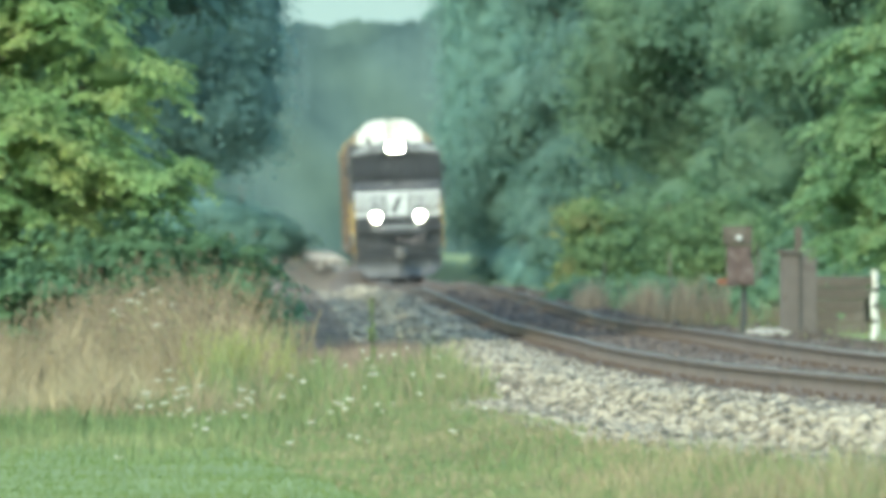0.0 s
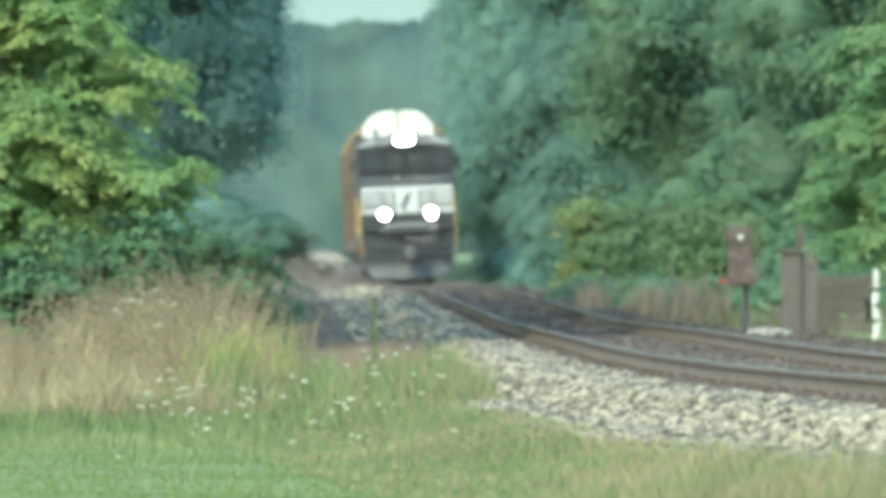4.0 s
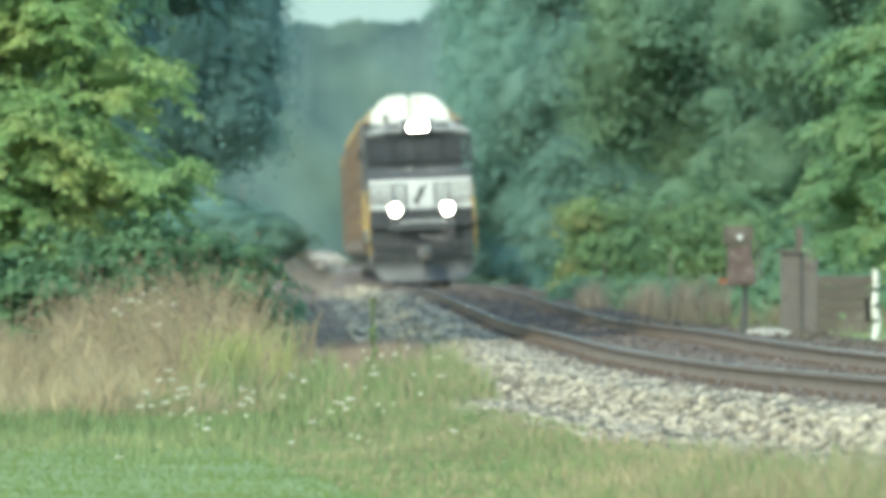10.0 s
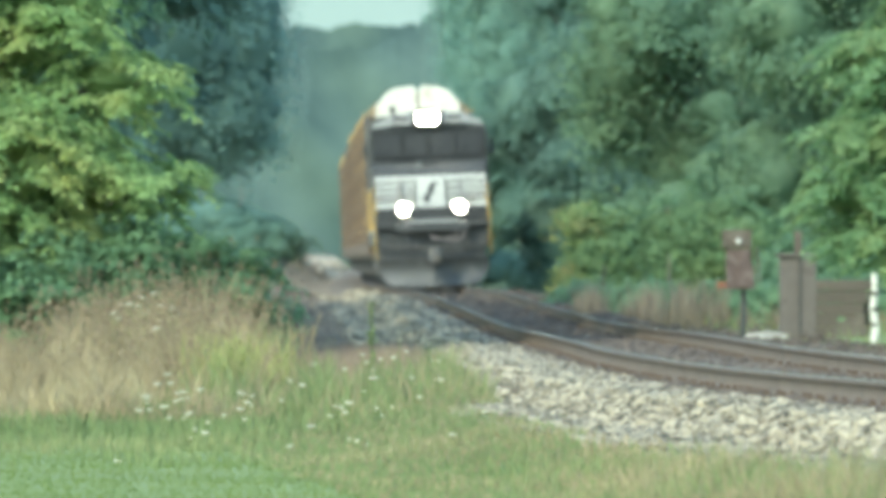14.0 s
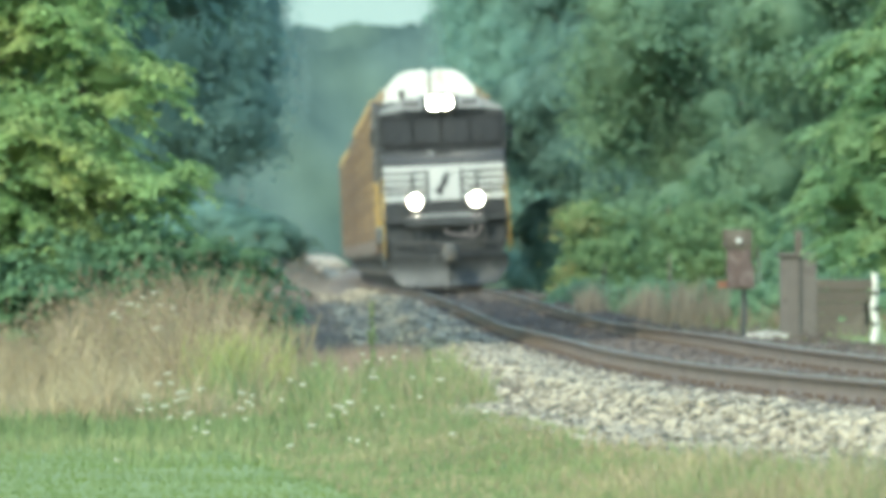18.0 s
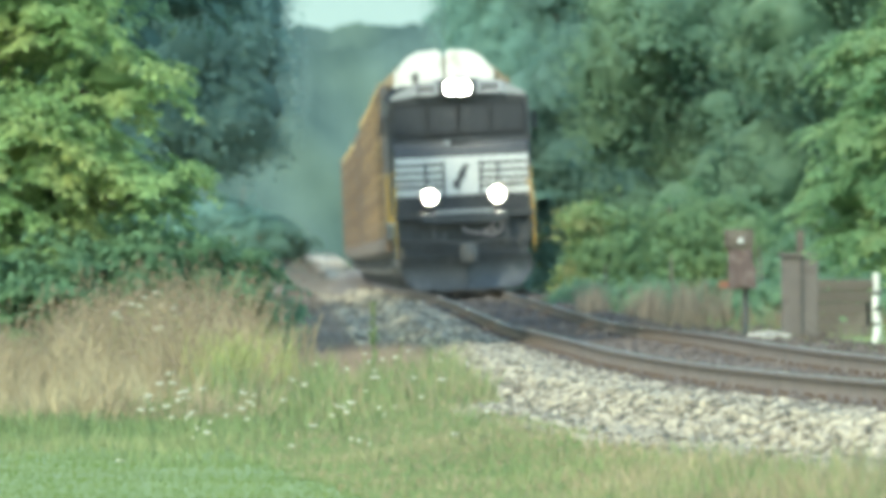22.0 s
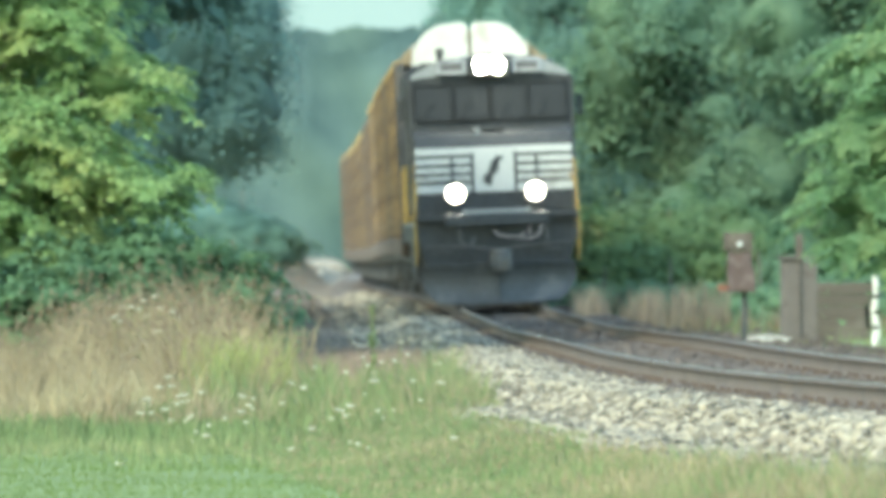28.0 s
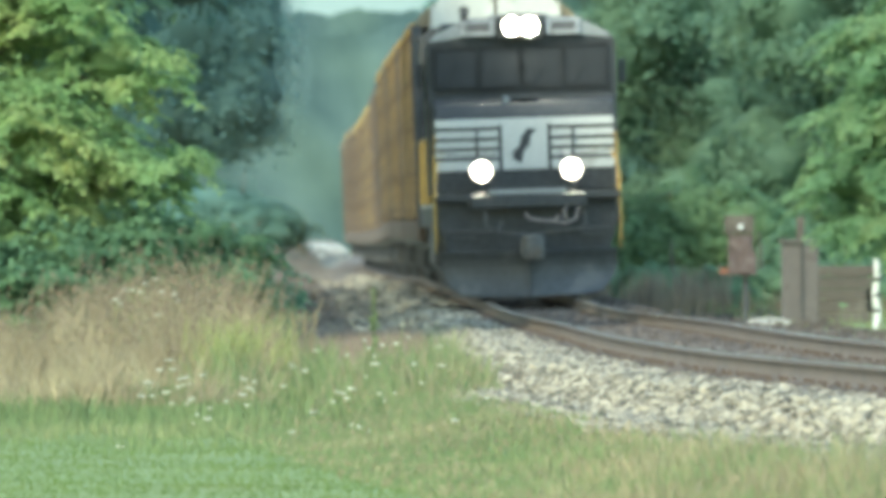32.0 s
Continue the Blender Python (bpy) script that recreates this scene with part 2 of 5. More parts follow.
def side_prism(outline, x0, x1, bevel=0.0):
    """A solid with the outline in y and z, from x0 to x1."""
    bm = bmesh.new()
    a = [bm.verts.new((x0, y, z)) for y, z in outline]
    b = [bm.verts.new((x1, y, z)) for y, z in outline]
    bm.faces.new(a)
    bm.faces.new(b[::-1])
    n = len(a)
    for i in range(n):
        bm.faces.new((a[i], b[i], b[(i + 1) % n], a[(i + 1) % n]))
    bmesh.ops.recalc_face_normals(bm, faces=bm.faces[:])
    if bevel:
        bmesh.ops.bevel(bm, geom=bm.edges[:], offset=bevel, segments=2, profile=0.6, affect="EDGES")
    return bm


def tube(points, r0, r1=None, sides=8, bm=None):
    """A round bar along the points, tapering from r0 to r1."""
    bm = bm or bmesh.new()
    r1 = r0 if r1 is None else r1
    pts = [Vector(p) for p in points]
    rings = []
    for i, p in enumerate(pts):
        d = (pts[min(i + 1, len(pts) - 1)] - pts[max(i - 1, 0)]).normalized()
        u = d.cross(Vector((0, 0, 1)) if abs(d.z) < 0.9 else Vector((1, 0, 0))).normalized()
        w = d.cross(u)
        r = r0 + (r1 - r0) * i / (len(pts) - 1)
        rings.append([bm.verts.new(p + (u * math.cos(a) + w * math.sin(a)) * r) for a in (2 * math.pi * k / sides for k in range(sides))])
    for a, b in zip(rings, rings[1:]):
        for k in range(sides):
            bm.faces.new((a[k], a[(k + 1) % sides], b[(k + 1) % sides], b[k]))
    bm.faces.new(rings[0][::-1])
    bm.faces.new(rings[-1])
    return bm


def disc_lathe(profile, axis="y", sides=24, at=(0, 0, 0)):
    """Turned shape: profile of (radius, along), about an axis."""
    bm = bmesh.new()
    rings = []
    for r, s in profile:
        ring = []
        for k in range(sides):
            a = 2 * math.pi * k / sides
            c, d = r * math.cos(a), r * math.sin(a)
            p = (c, s, d) if axis == "y" else ((s, c, d) if axis == "x" else (c, d, s))
            ring.append(bm.verts.new(Vector(p) + Vector(at)))
        rings.append(ring)
    for a, b in zip(rings, rings[1:]):
        for k in range(sides):
            bm.faces.new((a[k], a[(k + 1) % sides], b[(k + 1) % sides], b[k]))
    bm.faces.new(rings[0])
    bm.faces.new(rings[-1][::-1])
    bmesh.ops.recalc_face_normals(bm, faces=bm.faces[:])
    return bm


def empty(name, m, label, category, group=""):
    e = new(name)
    e.matrix_basis = m
    return tagged(e, label, category, group)


def mesh_np(name, verts, faces):
    """A mesh from numpy arrays; faces all of one size."""
    me = bpy.data.meshes.new(name)
    nv, nf, k = len(verts), len(faces), faces.shape[1]
    me.vertices.add(nv)
    me.vertices.foreach_set("co", np.ascontiguousarray(verts, dtype=np.float32).ravel())
    me.loops.add(nf * k)
    me.loops.foreach_set("vertex_index", np.ascontiguousarray(faces, dtype=np.int32).ravel())
    me.polygons.add(nf)
    me.polygons.foreach_set("loop_start", np.arange(0, nf * k, k, dtype=np.int32))
    me.update(calc_edges=True)
    return me


# ---- the line of the track, the ground ----
def track_x(y):
    y = np.asarray(y, dtype=float)
    near = np.clip(135 - np.maximum(y, 20), 0, None)
    far = np.clip(y - 485, 0, None)
    x = 4.0 - 0.0126 * y + 0.00065 * near ** 2 + 0.000055 * np.minimum(far, 60) ** 2 + 0.0066 * np.clip(far - 60, 0, None)
    return x + 0.1369 * np.clip(20 - y, 0, None)


RZ_Y = np.array([-400, 60, 93, 106, 124, 144, 182, 209, 240, 264, 290, 312, 345, 430, 1500])
RZ_Z = np.array([0.05, 0.05, 0.03, 0.0, 0.005, 0.0, -0.07, -0.02, 0.04, 0.08, 0.12, 0.09, 0.02, 0.0, 0.0])


def rail_z(y):
    y = np.asarray(y, dtype=float)
    return sum(np.interp(y + o, RZ_Y, RZ_Z) for o in (-8, -4, 0, 4, 8)) / 5


def cant(y):
    """The lean of the track in degrees: the rail away from the weeds lies higher."""
    return np.interp(np.asarray(y, dtype=float), [88, 109, 133, 174, 211, 250, 300, 345], [2.3, 2.5, 3.0, 1.8, 1.6, 2.3, 2.8, 2.2])


def lift(y):
    """By how much the outer rail stands over the inner one."""
    return 1.5 * np.sin(np.radians(cant(y)))


def bumps(x, y, s, seed=0.0):
    return (np.sin(x * 1.7 / s + seed) * np.cos(y * 1.3 / s + 2 * seed) + 0.5 * np.sin(x * 3.9 / s + y * 3.1 / s + seed)) / 1.5


def ground_z(x, y):
    x, y = np.asarray(x, dtype=float), np.asarray(y, dtype=float)
    u = x - track_x(y)
    left = np.interp(y, [0, 118, 150, 250, 350, 450, 520, 700, 1500], [-0.7, -0.7, -0.6, -0.35, 0.05, 0.6, 0.9, 0.98, 0.98])
    right = np.interp(y, [0, 80, 150, 200, 300, 500, 1500], [-0.7, -0.6, -0.4, -0.38, -0.3, 0.2, 0.9])
    base = np.where(u < 0, left, right)
    bed = rail_z(y) - 0.44
    foot, rise = 2.4, np.where(u < 0, np.interp(y, [200, 320, 545, 620], [1.8, 3.2, 3.2, 1.5]), 1.8)
    k = np.clip((np.abs(u) - foot) / rise, 0, 1)
    k = k * k * (3 - 2 * k)
    z = np.where(np.abs(u) < foot, bed, bed * (1 - k) + base * k)
    return z + np.clip(np.abs(u) - 3, 0, 1) * np.interp(y, [110, 130], [0.015, 0.04]) * bumps(x, y, 1.5)


def grid_mesh(name, xs, ys, zf):
    X, Y = np.meshgrid(xs, ys)
    V = np.stack([X, Y, zf(X, Y)], -1).reshape(-1, 3)
    n, m = len(ys), len(xs)
    i = np.arange((n - 1) * m).reshape(n - 1, m)[:, :-1].ravel()
    return mesh_np(name, V, np.stack([i, i + 1, i + m + 1, i + m], -1))


def build_ground():
    ys = np.concatenate([np.linspace(-3000, -100, 12), np.linspace(-80, 60, 20), np.arange(64, 330, 1.2), np.arange(332, 1260, 6), np.linspace(1270, 4500, 40)])
    xs = np.concatenate([np.linspace(-3500, -60, 14), np.linspace(-50, -13, 14), np.arange(-12, 14, 0.3), np.linspace(15, 60, 16), np.linspace(80, 3500, 14)])
    g = new("ground", grid_mesh("ground", xs, ys, ground_z))
    g.data.materials.append(M_GROUND)
    tagged(g, "rough green and tan grassy ground beside the railway", "ground", kind="structure")


build_ground()


def strip(name, mat, us, ys, zf):
    """A strip of ground that follows the track at the offsets us."""
    U, Y = np.meshgrid(us, ys)
    X = U + track_x(Y)
    V = np.stack([X, Y, zf(X, Y, U)], -1).reshape(-1, 3)
    n, m = len(ys), len(us)
    i = np.arange((n - 1) * m).reshape(n - 1, m)[:, :-1].ravel()
    ob = new(name, mesh_np(name, V, np.stack([i, i + 1, i + m + 1, i + m], -1)))
    ob.data.materials.append(mat)
    return ob


def bed_z(x, y, u):
    a = np.abs(u)
    top = rail_z(y) - 0.20 + np.clip(u + 0.75, -0.6, 2.5) * lift(y) / 1.5
    return np.where(a < 1.75, top, top - (a - 1.75) * 0.42) + 0.012 * bumps(x, y, 0.3)


def build_bed():
    ys = np.concatenate([np.arange(-60, 60, 4), np.arange(60, 330, 0.5), np.arange(330, 1240, 4)])
    b = strip("ballast_bed", M_BED, np.linspace(-3.3, 3.3, 27), ys, bed_z)
    tagged(b, "raised grey bed of crushed stone under the track", "track bed", kind="structure")
    r = strip("access_road", M_GRAVEL, np.linspace(-8.5, -1.7, 28), np.concatenate([np.arange(152, 660, 2.0), np.arange(660, 1240, 4.0)]), lambda x, y, u: ground_z(x, y) + 0.03 + 0.006 * bumps(x, y, 0.7))
    tagged(r, "pale sunlit gravel track beside the rails", "gravel road", kind="structure")


build_bed()


def build_stones(name, mat, spans, u0, u1, label, seed, lie=None):
    rng = np.random.default_rng(seed)
    P, R = [], []
    for y0, y1, n, r in spans:
        y = rng.uniform(y0, y1, n)
        u = rng.uniform(u0, u1, n)
        x = u + track_x(y)
        P.append(np.stack([x, y, (lie or bed_z)(x, y, u) + r * rng.uniform(-0.2, 0.8, n) * np.where(np.abs(u) < 1.4, 0.3, 1)], -1))
        R.append(r * rng.uniform(0.5, 1.7, n))
    P, R = np.concatenate(P), np.concatenate(R)
    n = len(P)
    base = np.array([(1, 0, 0), (-1, 0, 0), (0, 1, 0), (0, -1, 0), (0, 0, 1), (0, 0, -1)], float)
    tri = np.array([(0, 2, 4), (2, 1, 4), (1, 3, 4), (3, 0, 4), (2, 0, 5), (1, 2, 5), (3, 1, 5), (0, 3, 5)])
    q = rng.normal(size=(n, 3, 3))
    q, _ = np.linalg.qr(q)
    V = base[None] * rng.uniform(0.6, 1.25, (n, 6, 1))
    V = V @ q * R[:, None, None] * np.array([1.15, 1.15, 0.8]) + P[:, None]
    F = tri[None] + 6 * np.arange(n)[:, None, None]
    ob = new(name, mesh_np(name, V.reshape(-1, 3), F.reshape(-1, 3)))
    ob.data.materials.append(mat)
    tagged(ob, label, "ballast", kind="stuff")


build_stones("ballast_stones", M_BALLAST, [(70, 115, 27000, 0.036), (115, 170, 19000, 0.043), (170, 260, 9000, 0.065), (260, 400, 4000, 0.08)], -2.88, -1.0,
             "pale angular limestone ballast along the track shoulder", 5, lambda x, y, u: np.maximum(bed_z(x, y, u), ground_z(x, y) + 0.015))
build_stones("stained_ballast", M_DIRTY, [(70, 115, 7000, 0.045), (115, 170, 6000, 0.05), (170, 260, 4500, 0.065), (260, 400, 2500, 0.08)], -1.15, 2.2,
             "rust-stained dark ballast between and beyond the rails", 6)
# these stones carry the shade of the trees in their colour
build_stones("road_stones", M_SHADE_GRAVEL, [(150, 205, 8000, 0.036), (205, 270, 4000, 0.05), (270, 400, 2000, 0.07)], -6.5, -2.2,
             "loose gravel on the access road, darkened for tree shade", 7, lambda x, y, u: ground_z(x, y) + 0.03)
build_stones("far_shoulder_stones", M_DIRTY, [(95, 215, 5000, 0.055), (215, 320, 1500, 0.07)], 2.0, 4.4,
             "dark stained ballast spilling down beyond the track", 8, lambda x, y, u: np.maximum(bed_z(x, y, u), ground_z(x, y) + 0.02))


# ---- leaves, trees ----
def leaf_mesh(name, P, out, size, rng, droop=0.5, wide=0.42, jitter=0.55):
    """Folded leaves at the points P, facing along out and hanging by droop."""
    n = len(P)
    nrm = out + rng.normal(scale=jitter, size=(n, 3)) + np.array([0, 0, 0.55])
    nrm /= np.linalg.norm(nrm, axis=1, keepdims=True)
    d = out * 0.7 + rng.normal(scale=0.6, size=(n, 3)) - np.array([0, 0, droop])
    d -= nrm * np.sum(d * nrm, 1, keepdims=True)
    d /= np.linalg.norm(d, axis=1, keepdims=True) + 1e-9
    s = np.cross(nrm, d)
    L = size * rng.uniform(0.6, 1.4, (n, 1))
    base, tip = P - d * L * 0.5, P + d * L * 0.5
    mid = P + d * L * rng.uniform(-0.1, 0.05, (n, 1))
    lift = nrm * L * 0.12
    V = np.stack([base, mid + s * L * wide + lift, tip - nrm * L * 0.08, mid - s * L * wide + lift], 1).reshape(-1, 3)
    i = 4 * np.arange(n)[:, None]
    F = np.concatenate([i + np.array([0, 1, 2]), i + np.array([0, 2, 3])], 1).reshape(-1, 3)
    return mesh_np(name, V, F)


def boughs(lobes, rng, k, share=0.5, squash=0.6):
    """Breaks each lobe of a crown into k flatter boughs round its outside."""
    if not k:
        return lobes
    made = []
    for x, y, z, rx, ry, rz in lobes:
        d = rng.normal(size=(k, 3))
        d /= np.linalg.norm(d, axis=1, keepdims=True)
        for a in d:
            f = share * rng.uniform(0.7, 1.3)
            made.append((x + a[0] * rx * 0.68, y + a[1] * ry * 0.68, z + a[2] * rz * 0.68, rx * f, ry * f, min(rz, rx) * f * squash))
        made.append((x, y, z, rx * 0.62, ry * 0.62, rz * 0.62))
    return made


def crown_points(lobes, n_clumps, per, clump, rng, shell=0.6, ragged=0.13, flat=0.27, even=0.0):
    """Leaf places: clumps spread through the outer part of each lobe (x, y, z, rx, ry, rz)."""
    lob = np.array(lobes, float)
    wgt = lob[:, 3] * lob[:, 5]
    which = rng.choice(len(lob), n_clumps, p=wgt / wgt.sum())
    d = rng.normal(size=(n_clumps, 3))
    d /= np.linalg.norm(d, axis=1, keepdims=True)
    r = shell + (1 - shell) * rng.random((n_clumps, 1)) ** 0.6
    r *= 1 + ragged * rng.normal(size=(n_clumps, 1))
    C = lob[which, :3] + d * r * lob[which, 3:]
    size = clump * rng.uniform(0.55, 1.35, (n_clumps, 1))
    e = rng.normal(size=(n_clumps, per, 3)) * np.array([0.5, 0.5, flat]) * size[:, None]
    hang = np.linalg.norm(e[..., :2], axis=-1) ** 2 / (size * 1.2)
    P = C[:, None] + e
    P[..., 2] -= hang * 0.8
    out = d[:, None] * (0.6 + 0.6 * even) + e / (np.linalg.norm(e, axis=-1, keepdims=True) + 1e-6) * 0.7 * (1 - even)
    out /= np.linalg.norm(out, axis=-1, keepdims=True)
    return P.reshape(-1, 3), out.reshape(-1, 3)


def spray_points(lobes, n, reach, fronds, pairs, rng):
    """Drooping sprays over the outside of a crown: places, directions and faces of their leaflets."""
    lob = np.array(lobes, float)
    wgt = lob[:, 3] * lob[:, 5]
    which = rng.choice(len(lob), n, p=wgt / wgt.sum())
    d = rng.normal(size=(n, 3)) + np.array([0, 0, 0.15])
    d /= np.linalg.norm(d, axis=1, keepdims=True)
    C = lob[which, :3] + d * (0.62 + 0.38 * rng.random((n, 1)) ** 0.7) * lob[which, 3:]
    deep = np.min(np.linalg.norm((C[:, None] - lob[None, :, :3]) / lob[None, :, 3:], axis=2), axis=1)
    C, d = C[deep > 0.55], d[deep > 0.55]
    n = len(C)
    a = np.arctan2(d[:, 1], d[:, 0]) + rng.normal(scale=0.5, size=n)
    L = reach * rng.uniform(0.55, 1.3, n)
    up = rng.uniform(0.0, 0.5, n)
    s = (np.arange(fronds) + 0.6) / fronds
    side = np.where(np.arange(fronds) % 2, 1, -1) * np.linspace(1.25, 0.25, fronds)
    base = np.stack([np.cos(a)[:, None] * L[:, None] * s, np.sin(a)[:, None] * L[:, None] * s, L[:, None] * (up[:, None] * s - 0.75 * s ** 2)], -1) + C[:, None]
    b = a[:, None] + side + rng.normal(scale=0.25, size=(n, fronds))
    fl = L[:, None] * 0.6 * rng.uniform(0.7, 1.2, (n, fronds)) * np.linspace(1.0, 0.75, fronds)
    q = (np.arange(pairs) + 0.7) / pairs
    f = np.stack([np.cos(b), np.sin(b), 0 * b], -1)
    drop = rng.uniform(0.35, 0.95, (n, fronds))
    P = base[:, :, None] + f[:, :, None] * (fl[..., None] * q)[..., None]
    P[..., 2] += fl[..., None] * (0.15 * q - drop[..., None] * q ** 2)
    across = np.stack([-np.sin(b), np.cos(b), 0 * b], -1)
    D = np.stack([f * 0.6 + across * k + np.array([0, 0, -0.55]) for k in (-0.85, 0.85)], 2)
    P = np.repeat(P[:, :, :, None], 2, 3)
    D = np.repeat(D[:, :, None], pairs, 2)
    D = (D + rng.normal(scale=0.2, size=D.shape)).reshape(-1, 3)
    D /= np.linalg.norm(D, axis=1, keepdims=True)
    N = np.repeat(d, fronds * pairs * 2, 0) * 0.5 + np.array([0, 0, 0.8]) + rng.normal(scale=0.3, size=D.shape)
    N -= D * np.sum(N * D, 1, keepdims=True)
    N /= np.linalg.norm(N, axis=1, keepdims=True)
    return P.reshape(-1, 3), D, N


def leaflet_mesh(name, P, D, N, size, rng, wide=0.2):
    """Narrow folded leaflets that hang from the points P along D and face N."""
    n = len(P)
    L = size * rng.uniform(0.7, 1.3, (n, 1))
    s = np.cross(N, D)
    mid = P + D * L * 0.45
    V = np.stack([P, mid + s * L * wide + N * L * 0.05, P + D * L - N * L * 0.05, mid - s * L * wide + N * L * 0.05], 1).reshape(-1, 3)
    i = 4 * np.arange(n)[:, None]
    F = np.concatenate([i + np.array([0, 1, 2]), i + np.array([0, 2, 3])], 1).reshape(-1, 3)
    return mesh_np(name, V, F)


def crown_core(lobes, scale, rng):
    """The dense mass of leaves inside a crown: a knobbly lump in each lobe."""
    bm = bmesh.new()
    bmesh.ops.create_icosphere(bm, subdivisions=3, radius=1.0)
    unit = np.array([v.co[:] for v in bm.verts])
    faces = np.array([[v.index for v in f.verts] for f in bm.faces])
    bm.free()
    V, F = [], []
    for k, l in enumerate(lobes):
        a = rng.uniform(0, 6.28, 6)
        n = sum(np.sin(unit[:, i % 3] * f + a[i]) * np.cos(unit[:, (i + 1) % 3] * f * 1.3 + a[i - 1]) / f for i, f in enumerate((3.0, 5.0, 8.0, 13.0, 19.0, 27.0)))
        V.append(np.array(l[:3]) + unit * np.array(l[3:]) * (scale * (1 + 0.35 * n))[:, None])
        F.append(faces + k * len(unit))
    return mesh_np("inner_leaves", np.concatenate(V), np.concatenate(F))


def tree(name, x, y, height, lobes, mat, label, clumps=300, per=40, clump=0.45, leaf=0.13, trunk=0.16, seed=1, category="tree", jitter=0.45, ragged=0.1, flat=0.24, split=10, group="trees by the railway", share=0.5, sprays=0, reach=0.6, even=0.0, core=0.0):
    """A tapered trunk with limbs to each lobe of the crown, and the crown of leaves. Lobes are relative to the trunk's foot."""
    rng = np.random.default_rng(seed)
    z0 = float(ground_z(x, y)) - 0.05
    root = empty(name, pose(x, y, z0), label, category, group)
    bm = bmesh.new()
    if trunk:
        bend = rng.normal(scale=0.12, size=2)
        pts = [(bend[0] * math.sin(3 * k / 6), bend[1] * math.sin(2 * k / 6), height * 0.8 * k / 6) for k in range(7)]
        tube(pts, trunk, trunk * 0.3, 9, bm)
        for lx, ly, lz, rx, ry, rz in lobes:
            h = min(max(0.35, lz * 0.55), height * 0.7)
            tube([(0, 0, h), (lx * 0.4, ly * 0.4, h + (lz - h) * 0.5), (lx * 0.9, ly * 0.9, lz * 0.95)], trunk * 0.45, trunk * 0.08, 6, bm)
            for k in range(4):
                a = rng.normal(size=3) * (rx * 0.3, ry * 0.3, rz * 0.3)
                tube([(lx * 0.7, ly * 0.7, lz * 0.9), (lx + a[0] * 0.5, ly + a[1] * 0.5, lz + a[2] * 0.6), (lx + a[0], ly + a[1], lz + a[2])], trunk * 0.2, trunk * 0.04, 5, bm)
        part("trunk", bm, M_BARK, root)
    P, out = crown_points(boughs(lobes, rng, split, share), clumps, per, clump, rng, 0.6 + 0.25 * even, ragged, flat, even)
    me = leaf_mesh("crown", P, out, leaf, rng, jitter=jitter)
    me.materials.append(mat)
    c = new("crown", me)
    c.parent = root
    if core:
        me = crown_core(lobes, core, rng)
        me.materials.append(mat)
        new("inner_leaves", me).parent = root
    if sprays:
        me = leaflet_mesh("outer_sprays", *spray_points(lobes, sprays, reach, 7, 5, rng), leaf * 1.5, rng)
        me.materials.append(mat)
        new("outer_sprays", me).parent = root
    return root


def clusters(h, wide, n, seed):
    """Many small lobes that make up a broad crown down to the ground."""
    r = random.Random(seed)
    made = [(0, 0.6, h * 0.45, wide * 0.8, wide * 0.7, h * 0.33)]
    for k in range(n):
        z = h * (0.08 + 0.84 * (k + r.random()) / n)
        w = wide * math.sqrt(max(0.15, 1 - (z / h - 0.45) ** 2 * 2.4))
        a = r.uniform(-0.25, math.pi + 0.25)
        q = r.uniform(0.24, 0.44) * wide
        made.append((w * 0.8 * math.cos(a), -w * 0.7 * math.sin(a), z, q, q, q * r.uniform(0.65, 0.95)))
    return made


